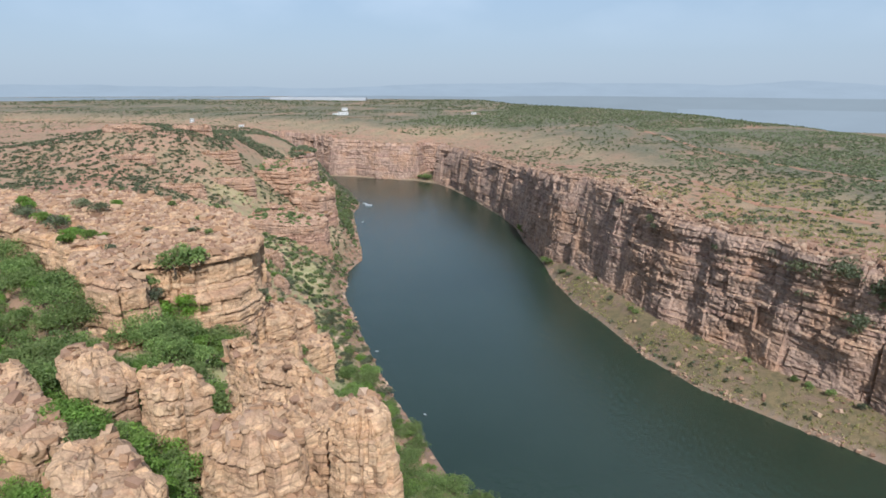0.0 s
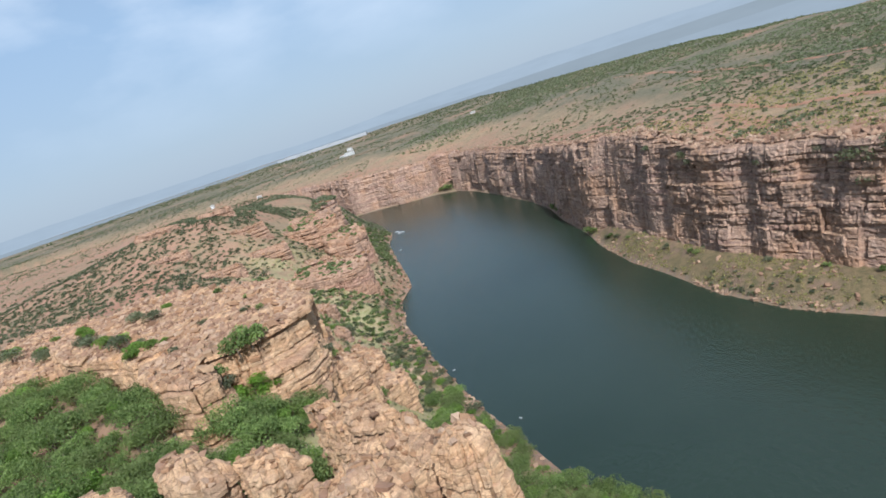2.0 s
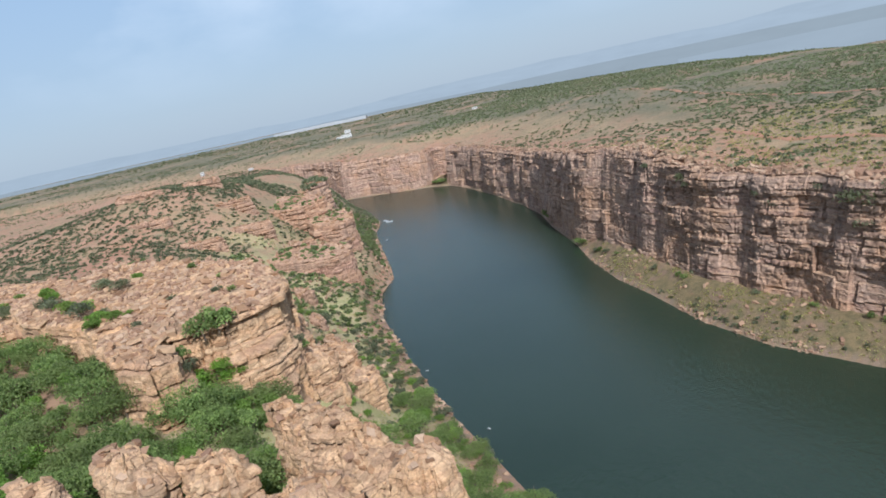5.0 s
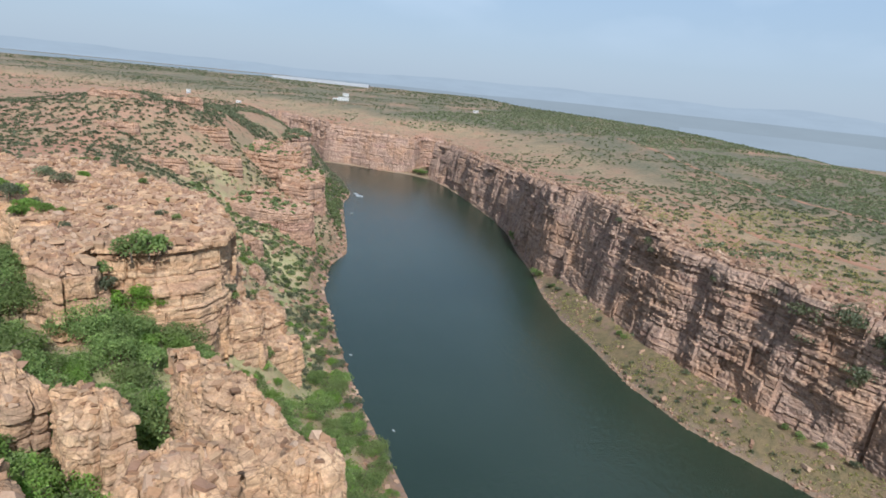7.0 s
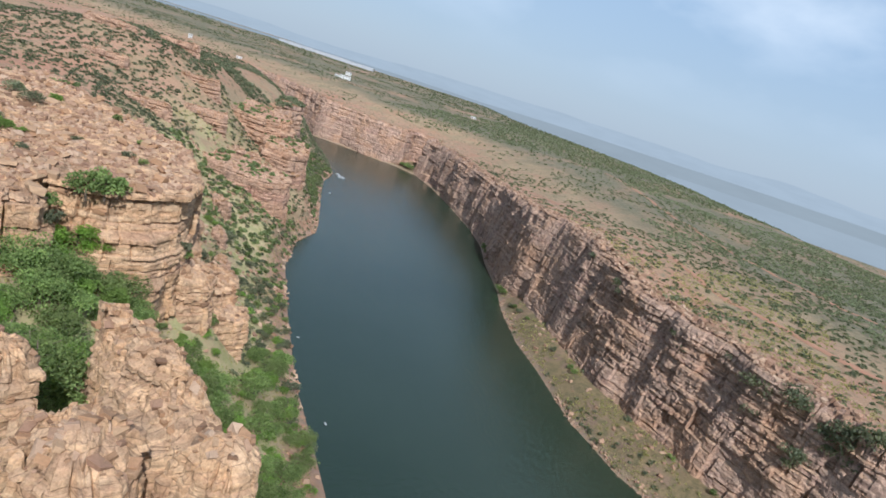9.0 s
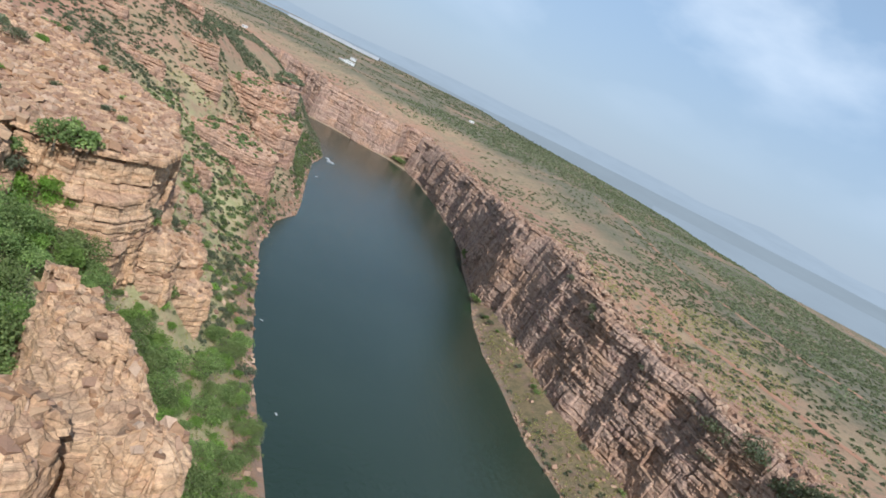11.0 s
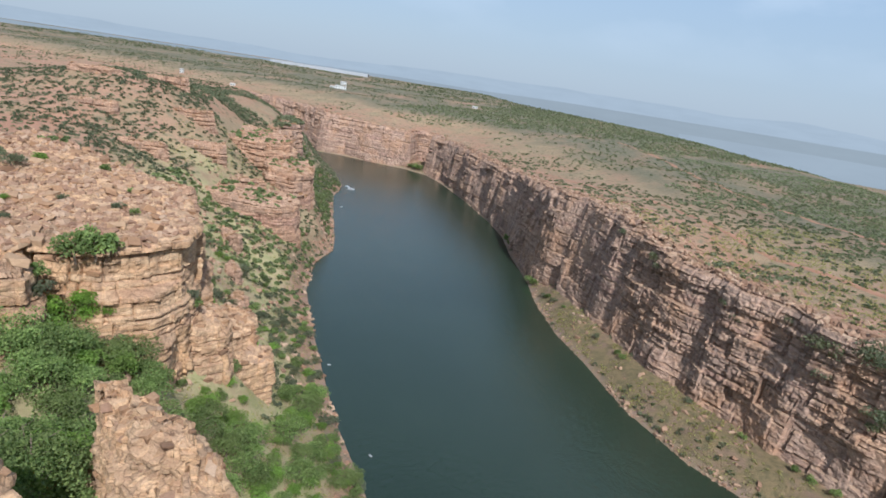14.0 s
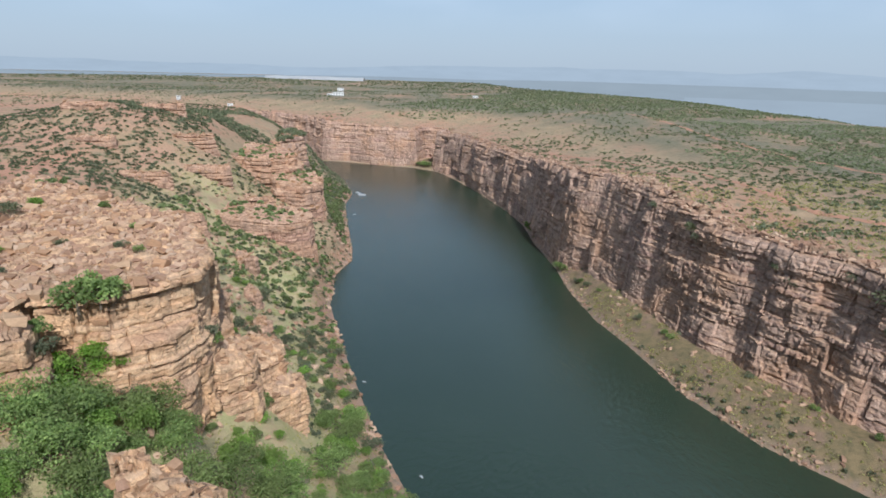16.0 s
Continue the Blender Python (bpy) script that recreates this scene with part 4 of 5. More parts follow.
def grow_on_rock():
    ob, mid, height, edge, wall, nrm = OUT["A"]
    for x, y, scale, kinds in ((-157, 152, 2.0, PALE_BUSHES), (-160, 157, 2.2, PALE_BUSHES), (-166, 158, 1.8, BUSHES), (-152, 156, 1.6, PALE_BUSHES), (-200, 180, 1.8, PALE_BUSHES), (-206, 184, 2.0, PALE_BUSHES), (-196, 174, 1.7, BUSHES), (-172, 182, 1.6, BUSHES), (-138, 148, 1.0, BUSHES), (-170, 164, 1.8, PALE_BUSHES), (-180, 166, 2.0, PALE_BUSHES), (-190, 170, 2.0, BUSHES), (-126, 172, 1.0, BUSHES), (-118, 168, 0.8, BUSHES),
                              (-152, 196, 1.2, BUSHES), (-160, 160, 0.9, BUSHES), (-148, 158, 0.8, PALE_BUSHES), (-140, 168, 0.8, BUSHES), (-182, 186, 1.6, BUSHES), (-134, 186, 0.8, BUSHES), (-176, 196, 1.4, PALE_BUSHES)):
        plant(random.choice(kinds), x, y, float(height(np.array([x]), np.array([y]))[0]), scale, random.uniform(0, 6.28))
    for x, y, scale in ((-96, 187, 1.3), (-100, 191, 1.2), (-93, 176, 1.2), (-95, 181, 1.4), (-92, 170, 1.2), (-98, 197, 1.3), (-90, 178, 1.0), (-97, 160, 1.2), (-98, 155, 1.3), (-94, 166, 1.1)):
        plant(random.choice(BUSHES[:2] + PALE_BUSHES), x, y, float(land(np.array([x]), np.array([y]))[0]), scale, random.uniform(0, 6.28))
    low, under = OUT["A2"][2], OUT["A2"][3]
    for x, y, scale in ((-232, 186, 1.8), (-240, 190, 2.2), (-246, 196, 1.6), (-262, 196, 2.2), (-270, 204, 2.4), (-226, 200, 1.5), (-284, 210, 2.0), (-256, 214, 1.6), (-234, 206, 1.4), (-222, 184, 1.8)):
        plant(random.choice(BUSHES + PALE_BUSHES), x, y, float(low(np.array([x]), np.array([y]))[0]), scale, random.uniform(0, 6.28))
    for x, y, z, scale, kinds in ((-112, 138, 60, 1.7, VIVID), (-111, 136, 58, 1.6, VIVID), (-109, 142, 59, 1.6, VIVID), (-110, 140, 61, 1.5, VIVID), (-108, 144, 57, 1.5, VIVID), (-107, 146, 56, 1.3, VIVID), (-112, 141, 68.5, 2.6, BUSHES[:2]), (-109, 145, 70, 2.6, BUSHES), (-107, 147, 71, 2.0, BUSHES[:2]), (-112, 137, 66, 1.6, BUSHES[:2]), (-113, 134, 63, 1.5, BUSHES), (-111, 140, 57, 1.5, SHRUBS[1:]), (-110, 143, 54, 1.4, SHRUBS[1:]), (-111, 137, 55, 1.4, SHRUBS[1:]), (-109, 146, 52, 1.2, SHRUBS[1:]),
                                 (-112, 137, 58, 1.6, PALE_BUSHES), (-128, 127, 58, 2.0, BUSHES), (-123, 127, 60, 1.8, BUSHES), (-117, 129, 56, 1.9, BUSHES), (-97, 172, 52, 1.1, BUSHES), (-99, 169, 54, 1.2, BUSHES), (-106, 148, 47, 1.2, BUSHES)):
        near = wall.reshape(-1, 3)[np.argmin(((wall.reshape(-1, 3) - (x, y, z)) ** 2 * (1, 1, 3)).sum(1))]
        plant(random.choice(kinds), near[0], near[1], near[2] - 0.3, scale, random.uniform(0, 6.28), "bush rooted in a ledge of the sandstone face")


def grow_thicket():
    """Taller trees close under the ridge and the great outcrop."""
    for x, y, scale in ((-71, 98, 1.5), (-66.5, 94, 1.4), (-62, 90, 1.2), (-75, 101, 1.5), (-68, 90, 1.4), (-79, 99, 1.4), (-78, 104, 1.5), (-73, 109, 1.4), (-81, 110, 1.4), (-86, 114, 1.4), (-74, 95, 1.5), (-70, 89, 1.5), (-66, 86, 1.4), (-63, 84, 1.2), (-75, 90, 1.5), (-72, 84, 1.3), (-60, 86, 1.0), (-52, 112, 1.3), (-46, 110, 1.2), (-60, 116, 1.4), (-66, 122, 1.4), (-54, 120, 1.3), (-74, 128, 1.4), (-70, 136, 1.3), (-40, 108, 1.1), (-62, 128, 1.3), (-80, 142, 1.3), (-84, 152, 1.2), (-76, 148, 1.2), (-70, 92, 1.0), (-83, 94, 0.9), (-77, 89, 0.8), (-87, 101, 1.4), (-91, 108, 1.4), (-84, 107, 1.3), (-65, 89, 0.7), (-72, 85, 0.65),
                        (-100, 126, 1.6), (-105, 122, 1.5), (-98, 119, 1.5), (-109, 124, 1.4), (-94, 125, 1.5), (-92, 117, 1.4), (-27, 150, 1.0), (-20, 146, 1.2), (-14, 142, 1.0), (-34, 152, 0.9), (-101, 132, 1.4), (-97, 137, 1.3), (-94, 143, 1.3)):
        plant(random.choice(TREES), x, y, float(land(np.array([x]), np.array([y]))[0]), scale, random.uniform(0, 6.28))


def top_places(keys, per_metre, seed):
    """Places on the tops of outcrops."""
    r = np.random.RandomState(seed)
    xs, ys, zs = [], [], []
    for key in keys:
        ob, mid, height, edge, wall, nrm = OUT[key]
        lo, hi = edge[:, :2].min(0), edge[:, :2].max(0)
        n = int((hi[0] - lo[0]) * (hi[1] - lo[1]) * per_metre)
        x, y = r.uniform(lo[0], hi[0], n), r.uniform(lo[1], hi[1], n)
        ok = inside(edge[::3], x, y) & (fbm(x / 12, y / 12, 2, seed) > -0.2)
        xs.append(x[ok]), ys.append(y[ok]), zs.append(height(x[ok], y[ok]))
    return tuple(np.concatenate(a) for a in (xs, ys, zs))


grow_woods()
grow_thicket()
FAR_SLOPE = grow_bushes()
grow_on_rock()


def clump_field(name, places, radius, seed, material, label, category, count=16, flat=0.7):
    """Very many small bushes in one mesh: tufts of leaf sprays."""
    r = np.random.RandomState(seed)
    x, y, z = places
    n = len(x)
    size = radius * r.uniform(0.5, 1.3, n)
    v = r.normal(size=(n, count, 3))
    v /= np.linalg.norm(v, axis=2)[..., None]
    v[..., 2] = np.abs(v[..., 2]) * flat * r.uniform(0.7, 1.2, (n, 1))
    pts = np.stack([x, y, z], -1)[:, None] + v * size[:, None, None] * r.uniform(0.6, 1.0, (n, count, 1))
    verts, quads = leaves(pts.reshape(-1, 3), 0.42 * radius, seed + 1)
    return tagged(new(name, mesh_from(name, verts, quads, material)), label, category, kind="stuff")


def open_places(n, box, seed, dense, patch, bare=True):
    """Places on open land in a box, gathered in patches."""
    r = np.random.RandomState(seed)
    x, y = r.uniform(box[0], box[1], n), r.uniform(box[2], box[3], n)
    edge = np.minimum(np.minimum(x - box[0], box[1] - x) / (box[1] - box[0]), np.minimum(y - box[2], box[3] - y) / (box[3] - box[2]))
    keep = (fbm(x / patch, y / patch, 3, seed) > dense + 0.5 * (1 - np.clip(edge / 0.16, 0, 1))) & ~on_rock(x, y)
    x, y = x[keep], y[keep]
    z = land(x, y)
    dc, _, sc = chain(CLIFF, x, y)
    keep = (z > 0.7) & ~((sc < 0) & (dc > 3) & (dc < 19)) & ~((sc > 0) & (dc < 16) & bare)
    return x[keep], y[keep], z[keep]


clump_field("bushes", FAR_SLOPE, 2.0, 45, LEAF_SLOPE, "green bushes on the far slope of the left bank", "bushes", 60, 0.9)
clump_field("bushes", spit_places(), 2.1, 46, LEAF_SLOPE, "thick green bushes on the low bank of the bend", "bushes", 90, 0.9)
# Dense bushes added to darken this promontory, in place of a cloud's shadow.
clump_field("bushes", top_places(("F",), 0.05, 47), 3.0, 48, LEAF_DULL, "bushes in place of a cloud's shadow on the far promontory", "bushes", 60, 0.8)
clump_field("bushes", top_places(("D", "E", "E2", "G"), 0.035, 49), 1.7, 50, LEAF_SLOPE, "green bushes on the ledges of the promontory", "bushes", 50, 0.8)
clump_field("scrub", open_places(15000, (-420, 640, 180, 760), 51, -0.35, 45), 1.5, 52, LEAF_DULL, "scattered olive scrub on the high land", "scrub", 18)
clump_field("scrub", open_places(5500, (-160, 420, 180, 560), 53, -0.1, 20), 1.3, 54, LEAF_DULL, "green scrub on the high land", "scrub", 18)
clump_field("scrub", open_places(11000, (-1300, 1500, 700, 1900), 55, -0.05, 130), 2.4, 56, LEAF_DULL, "distant olive scrub on the plain", "scrub", 9)
clump_field("scrub", open_places(15000, (40, 520, 300, 900), 57, -0.3, 60), 1.7, 58, LEAF_DULL, "thick olive scrub on the high land", "scrub", 9)
clump_field("scrub", open_places(16000, (-300, 420, 850, 2100), 67, -0.2, 160), 3.2, 68, LEAF_DULL, "distant olive scrub on the high land", "scrub", 6)
clump_field("scrub", open_places(8500, (-620, -60, 120, 720), 59, -0.1, 40), 1.5, 60, LEAF_DULL, "olive scrub of the left bank", "scrub", 15)
clump_field("scrub", open_places(3500, (-380, -200, 400, 680), 93, -0.7, 30), 1.7, 94, LEAF_DULL, "olive scrub behind the promontory", "scrub", 15)
clump_field("scrub", open_places(6000, (-460, -60, 180, 660), 65, -0.1, 30), 1.5, 66, LEAF_DULL, "green scrub of the left bank", "scrub", 20)
clump_field("scrub", open_places(15000, (-1500, -300, 350, 1500), 69, -0.15, 90), 2.2, 70, LEAF_DULL, "scattered olive scrub on the far left plain", "scrub", 6)
clump_field("scrub", open_places(7500, (-560, -200, 270, 680), 79, -0.3, 50), 1.7, 80, LEAF_DULL, "thick olive scrub on the hill", "scrub", 10)
clump_field("scrub", open_places(12000, (380, 1500, 60, 800), 87, -0.25, 120), 2.8, 88, LEAF_DULL, "scattered olive scrub on the far high land", "scrub", 5)
clump_field("woods", open_places(9000, (-2300, 500, 1400, 2900), 75, -0.2, 220), 5.0, 76, LEAF_DULL, "far olive woods on the plain", "woods", 5)
clump_field("grass", open_places(12000, (-60, 130, 190, 420), 61, -0.25, 12, False), 0.75, 62, LEAF_DRY, "dry yellow grass tufts", "grass", 7, 1.2)
clump_field("grass", open_places(26000, (-260, 0, 40, 420), 63, -0.4, 14), 0.55, 64, LEAF_DRY, "dry yellow grass tufts", "grass", 7, 1.2)


# ---------------------------------------------------------------- loose blocks and slabs
def block_mesh(name, seed, material):
    """An uneven block about one metre each way, with worn edges."""
    r = np.random.RandomState(seed)
    bm = bmesh.new()
    bmesh.ops.create_cube(bm, size=1.0)
    for v in bm.verts:
        v.co += Vector(r.uniform(-0.2, 0.2, 3))
    bmesh.ops.bevel(bm, geom=list(bm.edges), offset=0.035, segments=1, affect="EDGES", profile=0.5)
    bmesh.ops.triangulate(bm, faces=list(bm.faces))
    me = bpy.data.meshes.new(name)
    bm.to_mesh(me)
    bm.free()
    me.materials.append(material)
    return me


BLOCKS = [block_mesh("stone", 700 + k, STONE) for k in range(8)]


def lay_stone(parent, place, size, turn):
    ob = part("stone", random.choice(BLOCKS), parent)
    ob.matrix_basis = Matrix.LocRotScale(Vector(place) - parent.location, Euler(turn), size)
    return ob


def dress(key, tops, faces, big, low=0.25):
    """Broken slabs on the top of an outcrop, and blocks that stand out of its faces."""
    ob, mid, height, edge, wall, nrm = OUT[key]
    for _ in range(tops):
        e = edge[random.randrange(len(edge))]
        q = math.sqrt(random.uniform(0.02, 0.98))
        x, y = mid[0] + (e[0] - mid[0]) * q, mid[1] + (e[1] - mid[1]) * q
        w = big * random.uniform(0.35, 1.0) ** 1.5
        z = float(height(np.array(x), np.array(y)))
        lay_stone(ob, (x, y, z + 0.1 * w), (w, w * random.uniform(0.5, 0.9), w * random.uniform(0.2, 0.5)),
                  (random.gauss(0, 0.24), random.gauss(0, 0.24), random.uniform(0, 3.14)))
    rows, cols = wall.shape[:2]
    for _ in range(faces):
        c, r = random.randrange(cols), int(rows * random.uniform(low, 0.99))
        p, n = wall[r, c], nrm[c]
        w, h = big * random.uniform(0.5, 1.1), big * random.uniform(0.3, 0.65)
        lay_stone(ob, (p[0] - n[0] * 0.25 * w, p[1] - n[1] * 0.25 * w, p[2]), (w * 0.8, w, h),
                  (random.gauss(0, 0.04), random.gauss(0, 0.04), math.atan2(n[1], n[0]) + random.gauss(0, 0.15)))


dress("A", 220, 40, 3.6, 0.45)
dress("B", 25, 6, 2.4)
dress("B2", 40, 8, 2.4)
dress("B3", 40, 8, 2.4)
dress("C", 40, 40, 1.6)
dress("C1", 40, 30, 1.6)
dress("A2", 90, 14, 3.0)
dress("C3", 40, 10, 1.8)
dress("C2", 40, 16, 1.9)
dress("P", 22, 12, 1.7)
for key in ("K2", "K3", "K4", "K6"):
    dress(key, 18, 10, 1.7)
dress("D", 60, 10, 2.6)
dress("E", 70, 12, 3.0)
dress("E2", 80, 12, 3.0)
dress("G", 40, 6, 2.6)
for k in range(len(LEDGES)):
    dress("S%d" % k, 14, 8, 2.2, 0.7)
dress("F", 60, 10, 3.6)


def stone_field(name, places, sizes, seed, label, category):
    """Many small stones in one mesh."""
    r = np.random.RandomState(seed)
    src = []
    for me in BLOCKS[:4]:
        v = np.array([c.co[:] for c in me.vertices])
        f = np.array([t.vertices[:] for t in me.polygons])
        src.append((v, f))
    verts, tris, base = [], [], 0
    for x, y, z, w in zip(*places, sizes):
        v, f = src[r.randint(4)]
        m = np.array(Euler((r.normal(0, 0.32), r.normal(0, 0.32), r.uniform(0, 6.28))).to_matrix())
        verts.append((v * (w, w * r.uniform(0.5, 0.9), w * r.uniform(0.35, 0.7))) @ m.T + (x, y, z))
        tris.append(f + base)
        base += len(v)
    return tagged(new(name, mesh_from(name, np.concatenate(verts), np.concatenate(tris), RUBBLE)), label, category, kind="stuff")


def shore_stones(points, count, seed, big, out, label):
    r = np.random.RandomState(seed)
    p, s = resample([(a, b) for a, b, *_ in points], 0.5, False)
    k = r.randint(0, len(p), 3 * count)
    k = k[vnoise(s[k] / 11, 0 * s[k], seed) > 0.15][:count]
    count = len(k)
    x, y = p[k, 0] + r.normal(0, out, count), p[k, 1] + r.normal(0, out, count)
    z = land(x, y)
    dry = z > -0.35
    x, y, z, count = x[dry], y[dry], z[dry], int(dry.sum())
    return stone_field("shore_stones", (x, y, z), big * r.uniform(0.3, 1.0, count) ** 2, seed, label, "stones")


def top_rubble(keys, per_metre, seed):
    r = np.random.RandomState(seed)
    xs, ys, zs = [], [], []
    for key in keys:
        ob, mid, height, edge, wall, nrm = OUT[key]
        lo, hi = edge[:, :2].min(0), edge[:, :2].max(0)
        n = int((hi[0] - lo[0]) * (hi[1] - lo[1]) * per_metre)
        x, y = r.uniform(lo[0], hi[0], n), r.uniform(lo[1], hi[1], n)
        ok = inside(edge[::3], x, y) & (fbm(x / 9, y / 9, 2, seed) > -0.35)
        xs.append(x[ok]), ys.append(y[ok]), zs.append(height(x[ok], y[ok]))
    x, y, z = (np.concatenate(a) for a in (xs, ys, zs))
    return stone_field("rubble", (x, y, z), r.uniform(0.3, 1.0, len(x)) ** 2 * 2.0 + 0.2, seed, "broken slabs and rubble on the outcrops", "rubble")


top_rubble(("A", "A2"), 0.42, 81)
top_rubble(("C", "C1", "C2", "C3", "K2", "K3", "K4", "K6", "P", "B", "B2", "B3"), 0.16, 82)


def slope_stones():
    """Fallen blocks on the left slope and at the foot of the long cliff."""
    r = np.random.RandomState(83)
    x, y = r.uniform(-240, -30, 7000), r.uniform(100, 460, 7000)
    x2, y2 = r.uniform(-30, 130, 1500), r.uniform(190, 400, 1500)
    x, y = np.r_[x, x2], np.r_[y, y2]
    z = land(x, y)
    dl, _, sl = chain(SHORE_L, x, y)
    dc, _, sc = chain(CLIFF, x, y)
    ok = (z > 0.3) & ~on_rock(x, y) & (((sl > 0) & (dl < 75) & (vnoise(x / 15, y / 15, 84) > 0.0)) | ((sc > 0) & (dc < 30) & (vnoise(x / 9, y / 9, 86) > 0.05)))
    x, y, z = x[ok], y[ok], z[ok]
    stone_field("fallen_stones", (x, y, z), r.uniform(0.3, 1.0, len(x)) ** 2.5 * 2.6 + 0.2, 85, "fallen sandstone blocks on the slope", "stones")


slope_stones()
shore_stones(SHORE_L[4:16], 900, 71, 2.4, 2.0, "pale sandstone blocks along the water's edge")
shore_stones(SHORE_R[3:12], 700, 72, 1.5, 1.6, "pale stones along the water's edge")


def rim_stones():
    r = np.random.RandomState(73)
    xs, ys, zs, ws = [], [], [], []
    for (ob, wall, face), count in zip(CLIFFS, (120, 1000, 450, 300)):
        c = r.randint(0, wall.shape[1], count)
        top = wall[-1, c]
        d = r.uniform(0, 1, count) ** 2 * 24 + 0.5
        x, y = top[:, 0] - face[c, 0] * d, top[:, 1] - face[c, 1] * d
        xs.append(x), ys.append(y)
        zs.append(np.maximum(land(x, y), np.where(d < 9, top[:, 2] - 0.6, 0)))
        ws.append(r.uniform(0.35, 1.0, count) ** 2.5 * 2.8)
    stone_field("rim_stones", tuple(np.concatenate(a) for a in (xs, ys, zs)), np.concatenate(ws), 74, "broken sandstone slabs along the cliff's rim", "stones")


rim_stones()


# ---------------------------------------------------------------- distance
# Haze painted as emission: black base, the hazy colour glows by itself.
def haze_glow_material(name, colour, strength):
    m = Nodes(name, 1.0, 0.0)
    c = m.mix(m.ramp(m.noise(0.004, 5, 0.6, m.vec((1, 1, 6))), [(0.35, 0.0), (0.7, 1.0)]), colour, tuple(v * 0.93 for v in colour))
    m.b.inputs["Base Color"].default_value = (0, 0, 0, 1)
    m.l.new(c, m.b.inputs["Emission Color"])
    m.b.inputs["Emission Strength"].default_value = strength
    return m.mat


def far_ridge(name, radius, height, rise, seed, material, label, arc=(0, 360)):
    """A far rise of the land in painted haze, round the place or part of the way."""
    a = np.radians(np.arange(arc[0], arc[1] + 0.01, 0.5))
    x, y = radius * np.cos(a), radius * np.sin(a)
    z = height + rise * fbm(x / 900, y / 900, 4, seed)
    rows = [np.column_stack([x * k, y * k, h]) for k, h in ((1.0, z - height - rise - 60), (1.004, z * 0.6 - 10), (1.01, z), (1.03, z - 20))]
    ob = new(name, mesh_from(name, np.concatenate(rows), grid_quads(4, len(a)), material, flat=False))
    return tagged(ob, label, "hills", kind="structure")


far_ridge("backdrop_plain", 3000, 74, 8, 801, haze_glow_material("far_plain_haze", (0.37, 0.41, 0.43), 0.75), "rise of the far plain, grey-green haze in its glow")
far_ridge("backdrop_lowland", 1950, 56, 5, 803, haze_glow_material("lowland_haze", (0.41, 0.455, 0.485), 0.75), "low country beyond the high land, grey-blue haze in its glow", (-40, 84))
far_ridge("backdrop_hills", 4600, 124, 42, 805, haze_glow_material("far_hill_haze", (0.455, 0.51, 0.555), 0.75), "far hills, pale blue haze in their glow")


# ---------------------------------------------------------------- far buildings, track and spoil bank
def box(bm, x0, x1, y0, y1, z0, z1):
    m = Matrix.LocRotScale(((x0 + x1) / 2, (y0 + y1) / 2, (z0 + z1) / 2), None, (x1 - x0, y1 - y0, z1 - z0))
    bmesh.ops.create_cube(bm, size=1.0, matrix=m)


def solid(name, boxes, material, parent, label=""):
    bm = bmesh.new()
    for b in boxes:
        box(bm, *b)
    me = bpy.data.meshes.new(name)
    bm.to_mesh(me)
    bm.free()
    me.materials.append(material)
    return part(name, me, parent, label)


def house(x, y, w, d, storeys, turn, label):
    z = float(land(np.array([x]), np.array([y]))[0])
    ob = empty("house", x, y, z)
    h = 3.2 * storeys
    solid("wall", [(-w / 2, w / 2, -d / 2, d / 2, -1.5, h)], WHITE, ob)
    solid("roof", [(-w / 2 - 0.4, w / 2 + 0.4, -d / 2 - 0.4, d / 2 + 0.4, h, h + 0.35)], WHITE, ob)
    n = max(2, int(w / 4))
    for f in range(storeys):
        for k in range(n):
            cx = -w / 2 + w * (k + 0.5) / n
            if f == 0 and k == n // 2:
                solid("door", [(cx - 0.6, cx + 0.6, -d / 2 - 0.06, -d / 2 + 0.1, 0, 2.1)], DARK, ob)
            else:
                solid("window", [(cx - 0.8, cx + 0.8, -d / 2 - 0.06, -d / 2 + 0.1, 3.2 * f + 1.0, 3.2 * f + 2.3)], DARK, ob)
    ob.rotation_euler = (0, 0, turn)
    return tagged(ob, label, "house", "white houses on the plain")


house(-475, 1124, 19, 10, 2, 0.3, "white two-storey house with a flat roof on the plain")
house(-545, 1300, 12, 8, 2, 0.3, "white two-storey house with a flat roof on the plain")
house(-498, 1140, 9, 8, 1, 0.3, "small white flat-roofed house on the plain")
for hx, hy in ((-540, 905), (-556, 912), (-528, 915), (-590, 960)):
    house(hx, hy, 8, 6, 1, 0.5, "small white flat-roofed house on the plain")
house(-720, 1010, 6, 6, 2, 0.4, "small white tower house on the plain")
house(-250, 1250, 10, 7, 1, 0.2, "small white flat-roofed house on the plain")


def spoil_bank():
    r = np.linspace(0, 1, 60)
    x, y = -955 - 425 * r, 2510 - 20 * r
    top = 71 + 2.0 * fbm(r * 9, 0 * r, 3, 66) + 1.5 * np.sin(r * 3.14)
    rows = [np.column_stack([x, y - 14, 0 * r + 50]), np.column_stack([x, y - 3, top]), np.column_stack([x, y + 6, top]), np.column_stack([x, y + 18, 0 * r + 50])]
    tagged(new("spoil_bank", mesh_from("spoil_bank", np.concatenate(rows), grid_quads(4, 60), PALE)), "long white bank of quarried spoil on the plain", "bank")


spoil_bank()


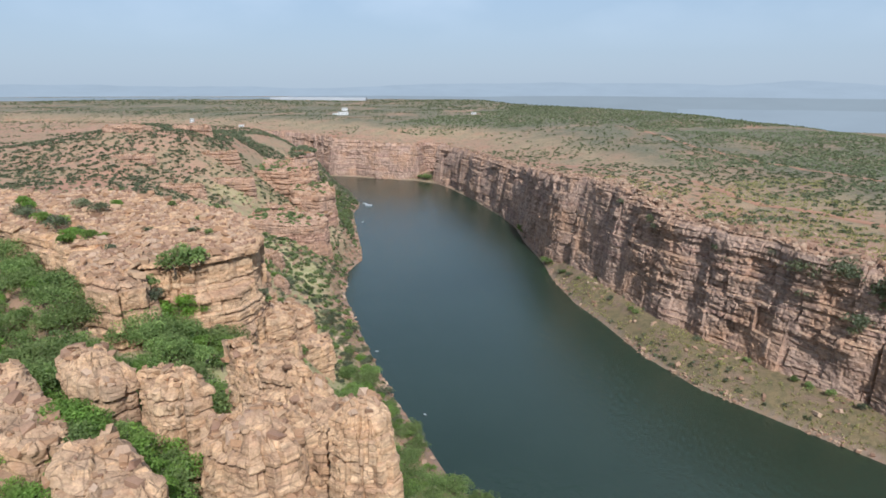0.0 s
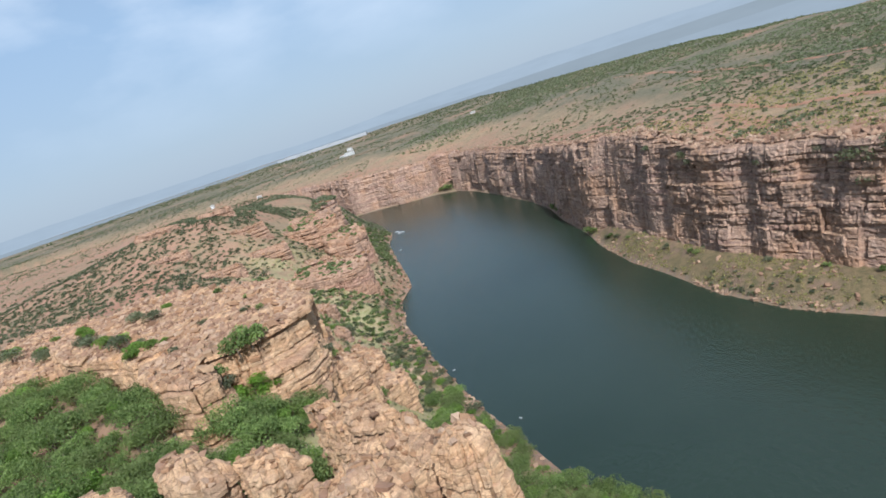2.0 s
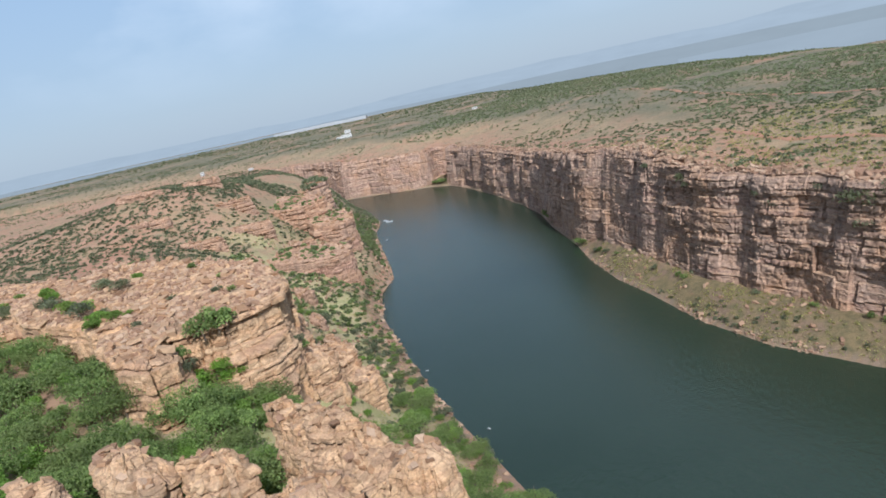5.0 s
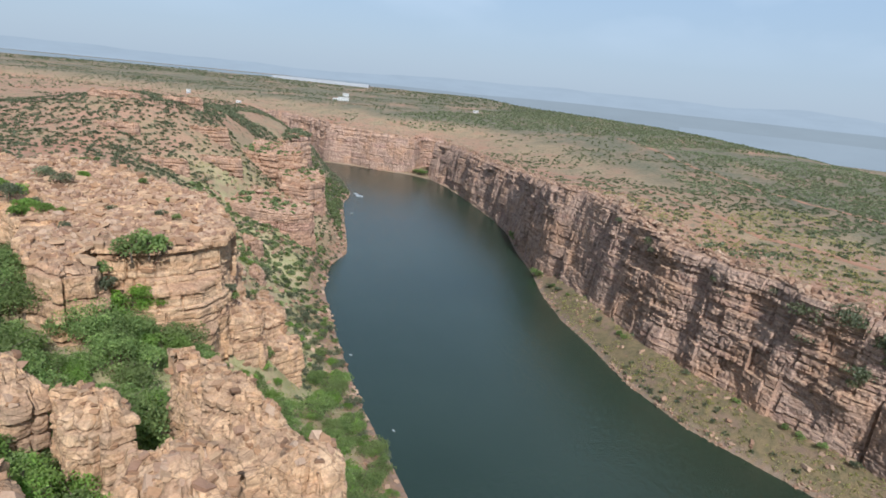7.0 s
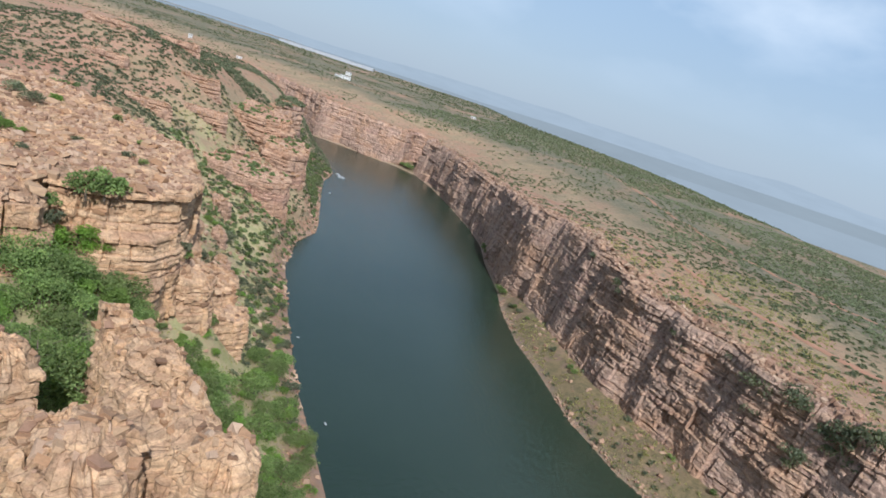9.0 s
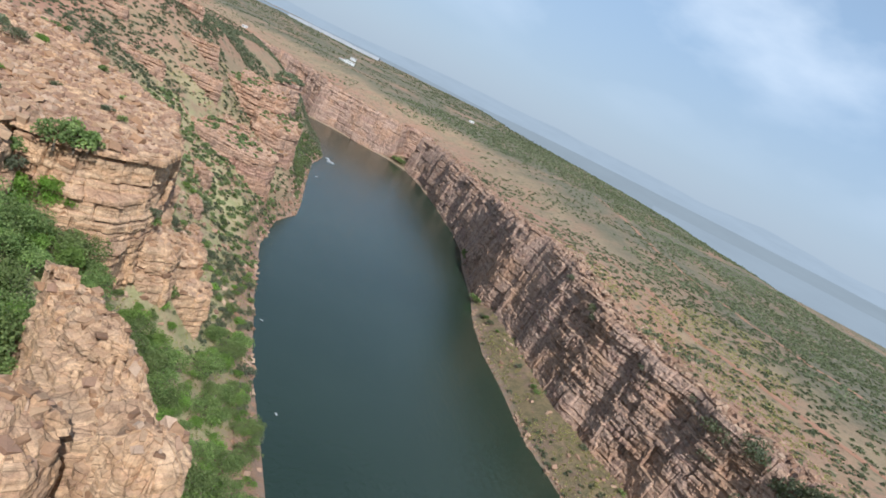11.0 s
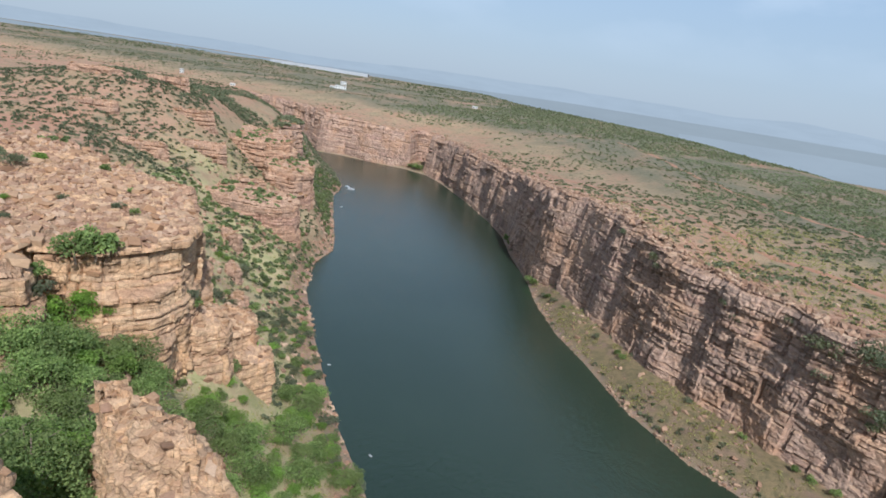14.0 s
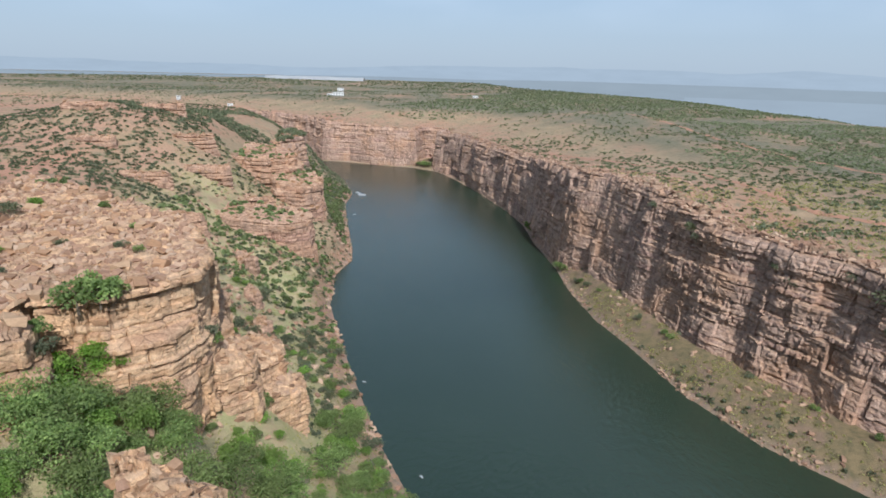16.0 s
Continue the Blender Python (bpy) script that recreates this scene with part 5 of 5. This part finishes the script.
def track(name, points, width, label):
    p, s = resample(points, 2.0, False)
    t = np.gradient(p, axis=0)
    n = np.stack([-t[:, 1], t[:, 0]], -1) / np.linalg.norm(t, axis=1)[:, None]
    p = p + n * (2.5 * fbm(s / 30, 0 * s, 2, 77))[:, None]
    w = width * (1 + 0.35 * vnoise(s / 12, 0 * s, 78))
    rows = []
    for k in (-1, -0.33, 0.33, 1):
        xy = p + n * (k * w / 2)[:, None]
        rows.append(np.column_stack([xy, land(xy[:, 0], xy[:, 1]) + 0.5 - 0.35 * abs(k)]))
    return tagged(new(name, mesh_from(name, np.concatenate(rows), grid_quads(4, len(p)), TRACK)), label, "track", kind="structure")


track("road_1", [(190, 232), (150, 276), (120, 306), (104, 327), (76, 356), (45, 421), (18, 461), (-15, 519), (-52, 584)], 4.6, "red earth track across the high land")
track("road_2", [(250, 330), (160, 420), (105, 560), (60, 760), (20, 960)], 5.0, "red earth track across the high land")


# ---------------------------------------------------------------- plants on the long cliff, rocks and glints in the river
def cliff_plants():
    """Bushes rooted in the ledges, and trees at the foot of the cliff."""
    wall, face = np.concatenate([c[1].reshape(-1, 3) for c in CLIFFS[:2]]), None
    for x, y, z, scale in ((87, 262, 46, 2.2), (84, 262, 40, 1.9), (90, 258, 50, 1.8), (102, 240, 44, 2.5), (106, 236, 38, 2.4), (104, 236, 47, 2.2), (96, 244, 33, 2.0), (99, 242, 29, 1.8), (92, 250, 48, 1.9), (110, 232, 50, 2.0),
                           (26, 330, 50, 1.3), (30, 326, 48, 1.0), (56, 296, 46, 1.3), (60, 290, 43, 1.0), (72, 276, 50, 1.0), (8, 352, 55, 0.9), (120, 222, 30, 1.5), (112, 228, 24, 1.3)):
        near = wall[np.argmin(((wall - (x, y, z)) ** 2 * (1, 1, 4)).sum(1))]
        plant(random.choice(BUSHES[2:]), near[0], near[1], near[2] - 0.2, 1.4 * scale, random.uniform(0, 6.28), "dark green bush rooted in the cliff")
    for x, y, scale in ((-58, 503, 1.3), (-61, 511, 1.2), (-55, 494, 1.0), (-29, 411, 0.9), (-32, 416, 0.8), (-216, 769, 1.4), (-224, 774, 1.2), (-210, 766, 1.1)):
        z = max(float(land(np.array([x]), np.array([y]))[0]), 0.2)
        plant(random.choice(TREES), x, y, z, scale, random.uniform(0, 6.28), "dark green tree at the foot of the cliff")
    for x, y, scale in ((-14, 378, 1.2), (-8, 368, 1.0), (-18, 385, 1.4), (-21, 388, 1.2), (10, 332, 1.0), (20, 316, 1.3), (22, 312, 1.0), (47, 282, 1.1), (64, 262, 1.0), (78, 247, 1.3), (82, 243, 1.2), (88, 238, 1.2), (96, 229, 1.2)):
        plant(random.choice(BUSHES[:3]), x, y, float(land(np.array([x]), np.array([y]))[0]), scale, random.uniform(0, 6.28), "green bush on the bank below the cliff")


cliff_plants()


def river_rock(x, y, w, label):
    ob = new("river_rock", block_mesh("river_rock", int(abs(x * 7 + y)), PALE))
    ob.matrix_basis = Matrix.LocRotScale((x, y, 0.1), Euler((0.1, 0.08, x)), (w, w * 0.5, w * 0.28))
    return tagged(ob, label, "rock", "rocks in the river")


# The two small near ones stand for pale glints on the water.
for rx, ry, rw in ((-226, 592, 7), (-233, 600, 5), (-203, 515, 3), (-94, 251, 1.2), (-57, 201, 1.2)):
    river_rock(rx, ry, rw, "pale flat rock just out of the water, small ones for glints")
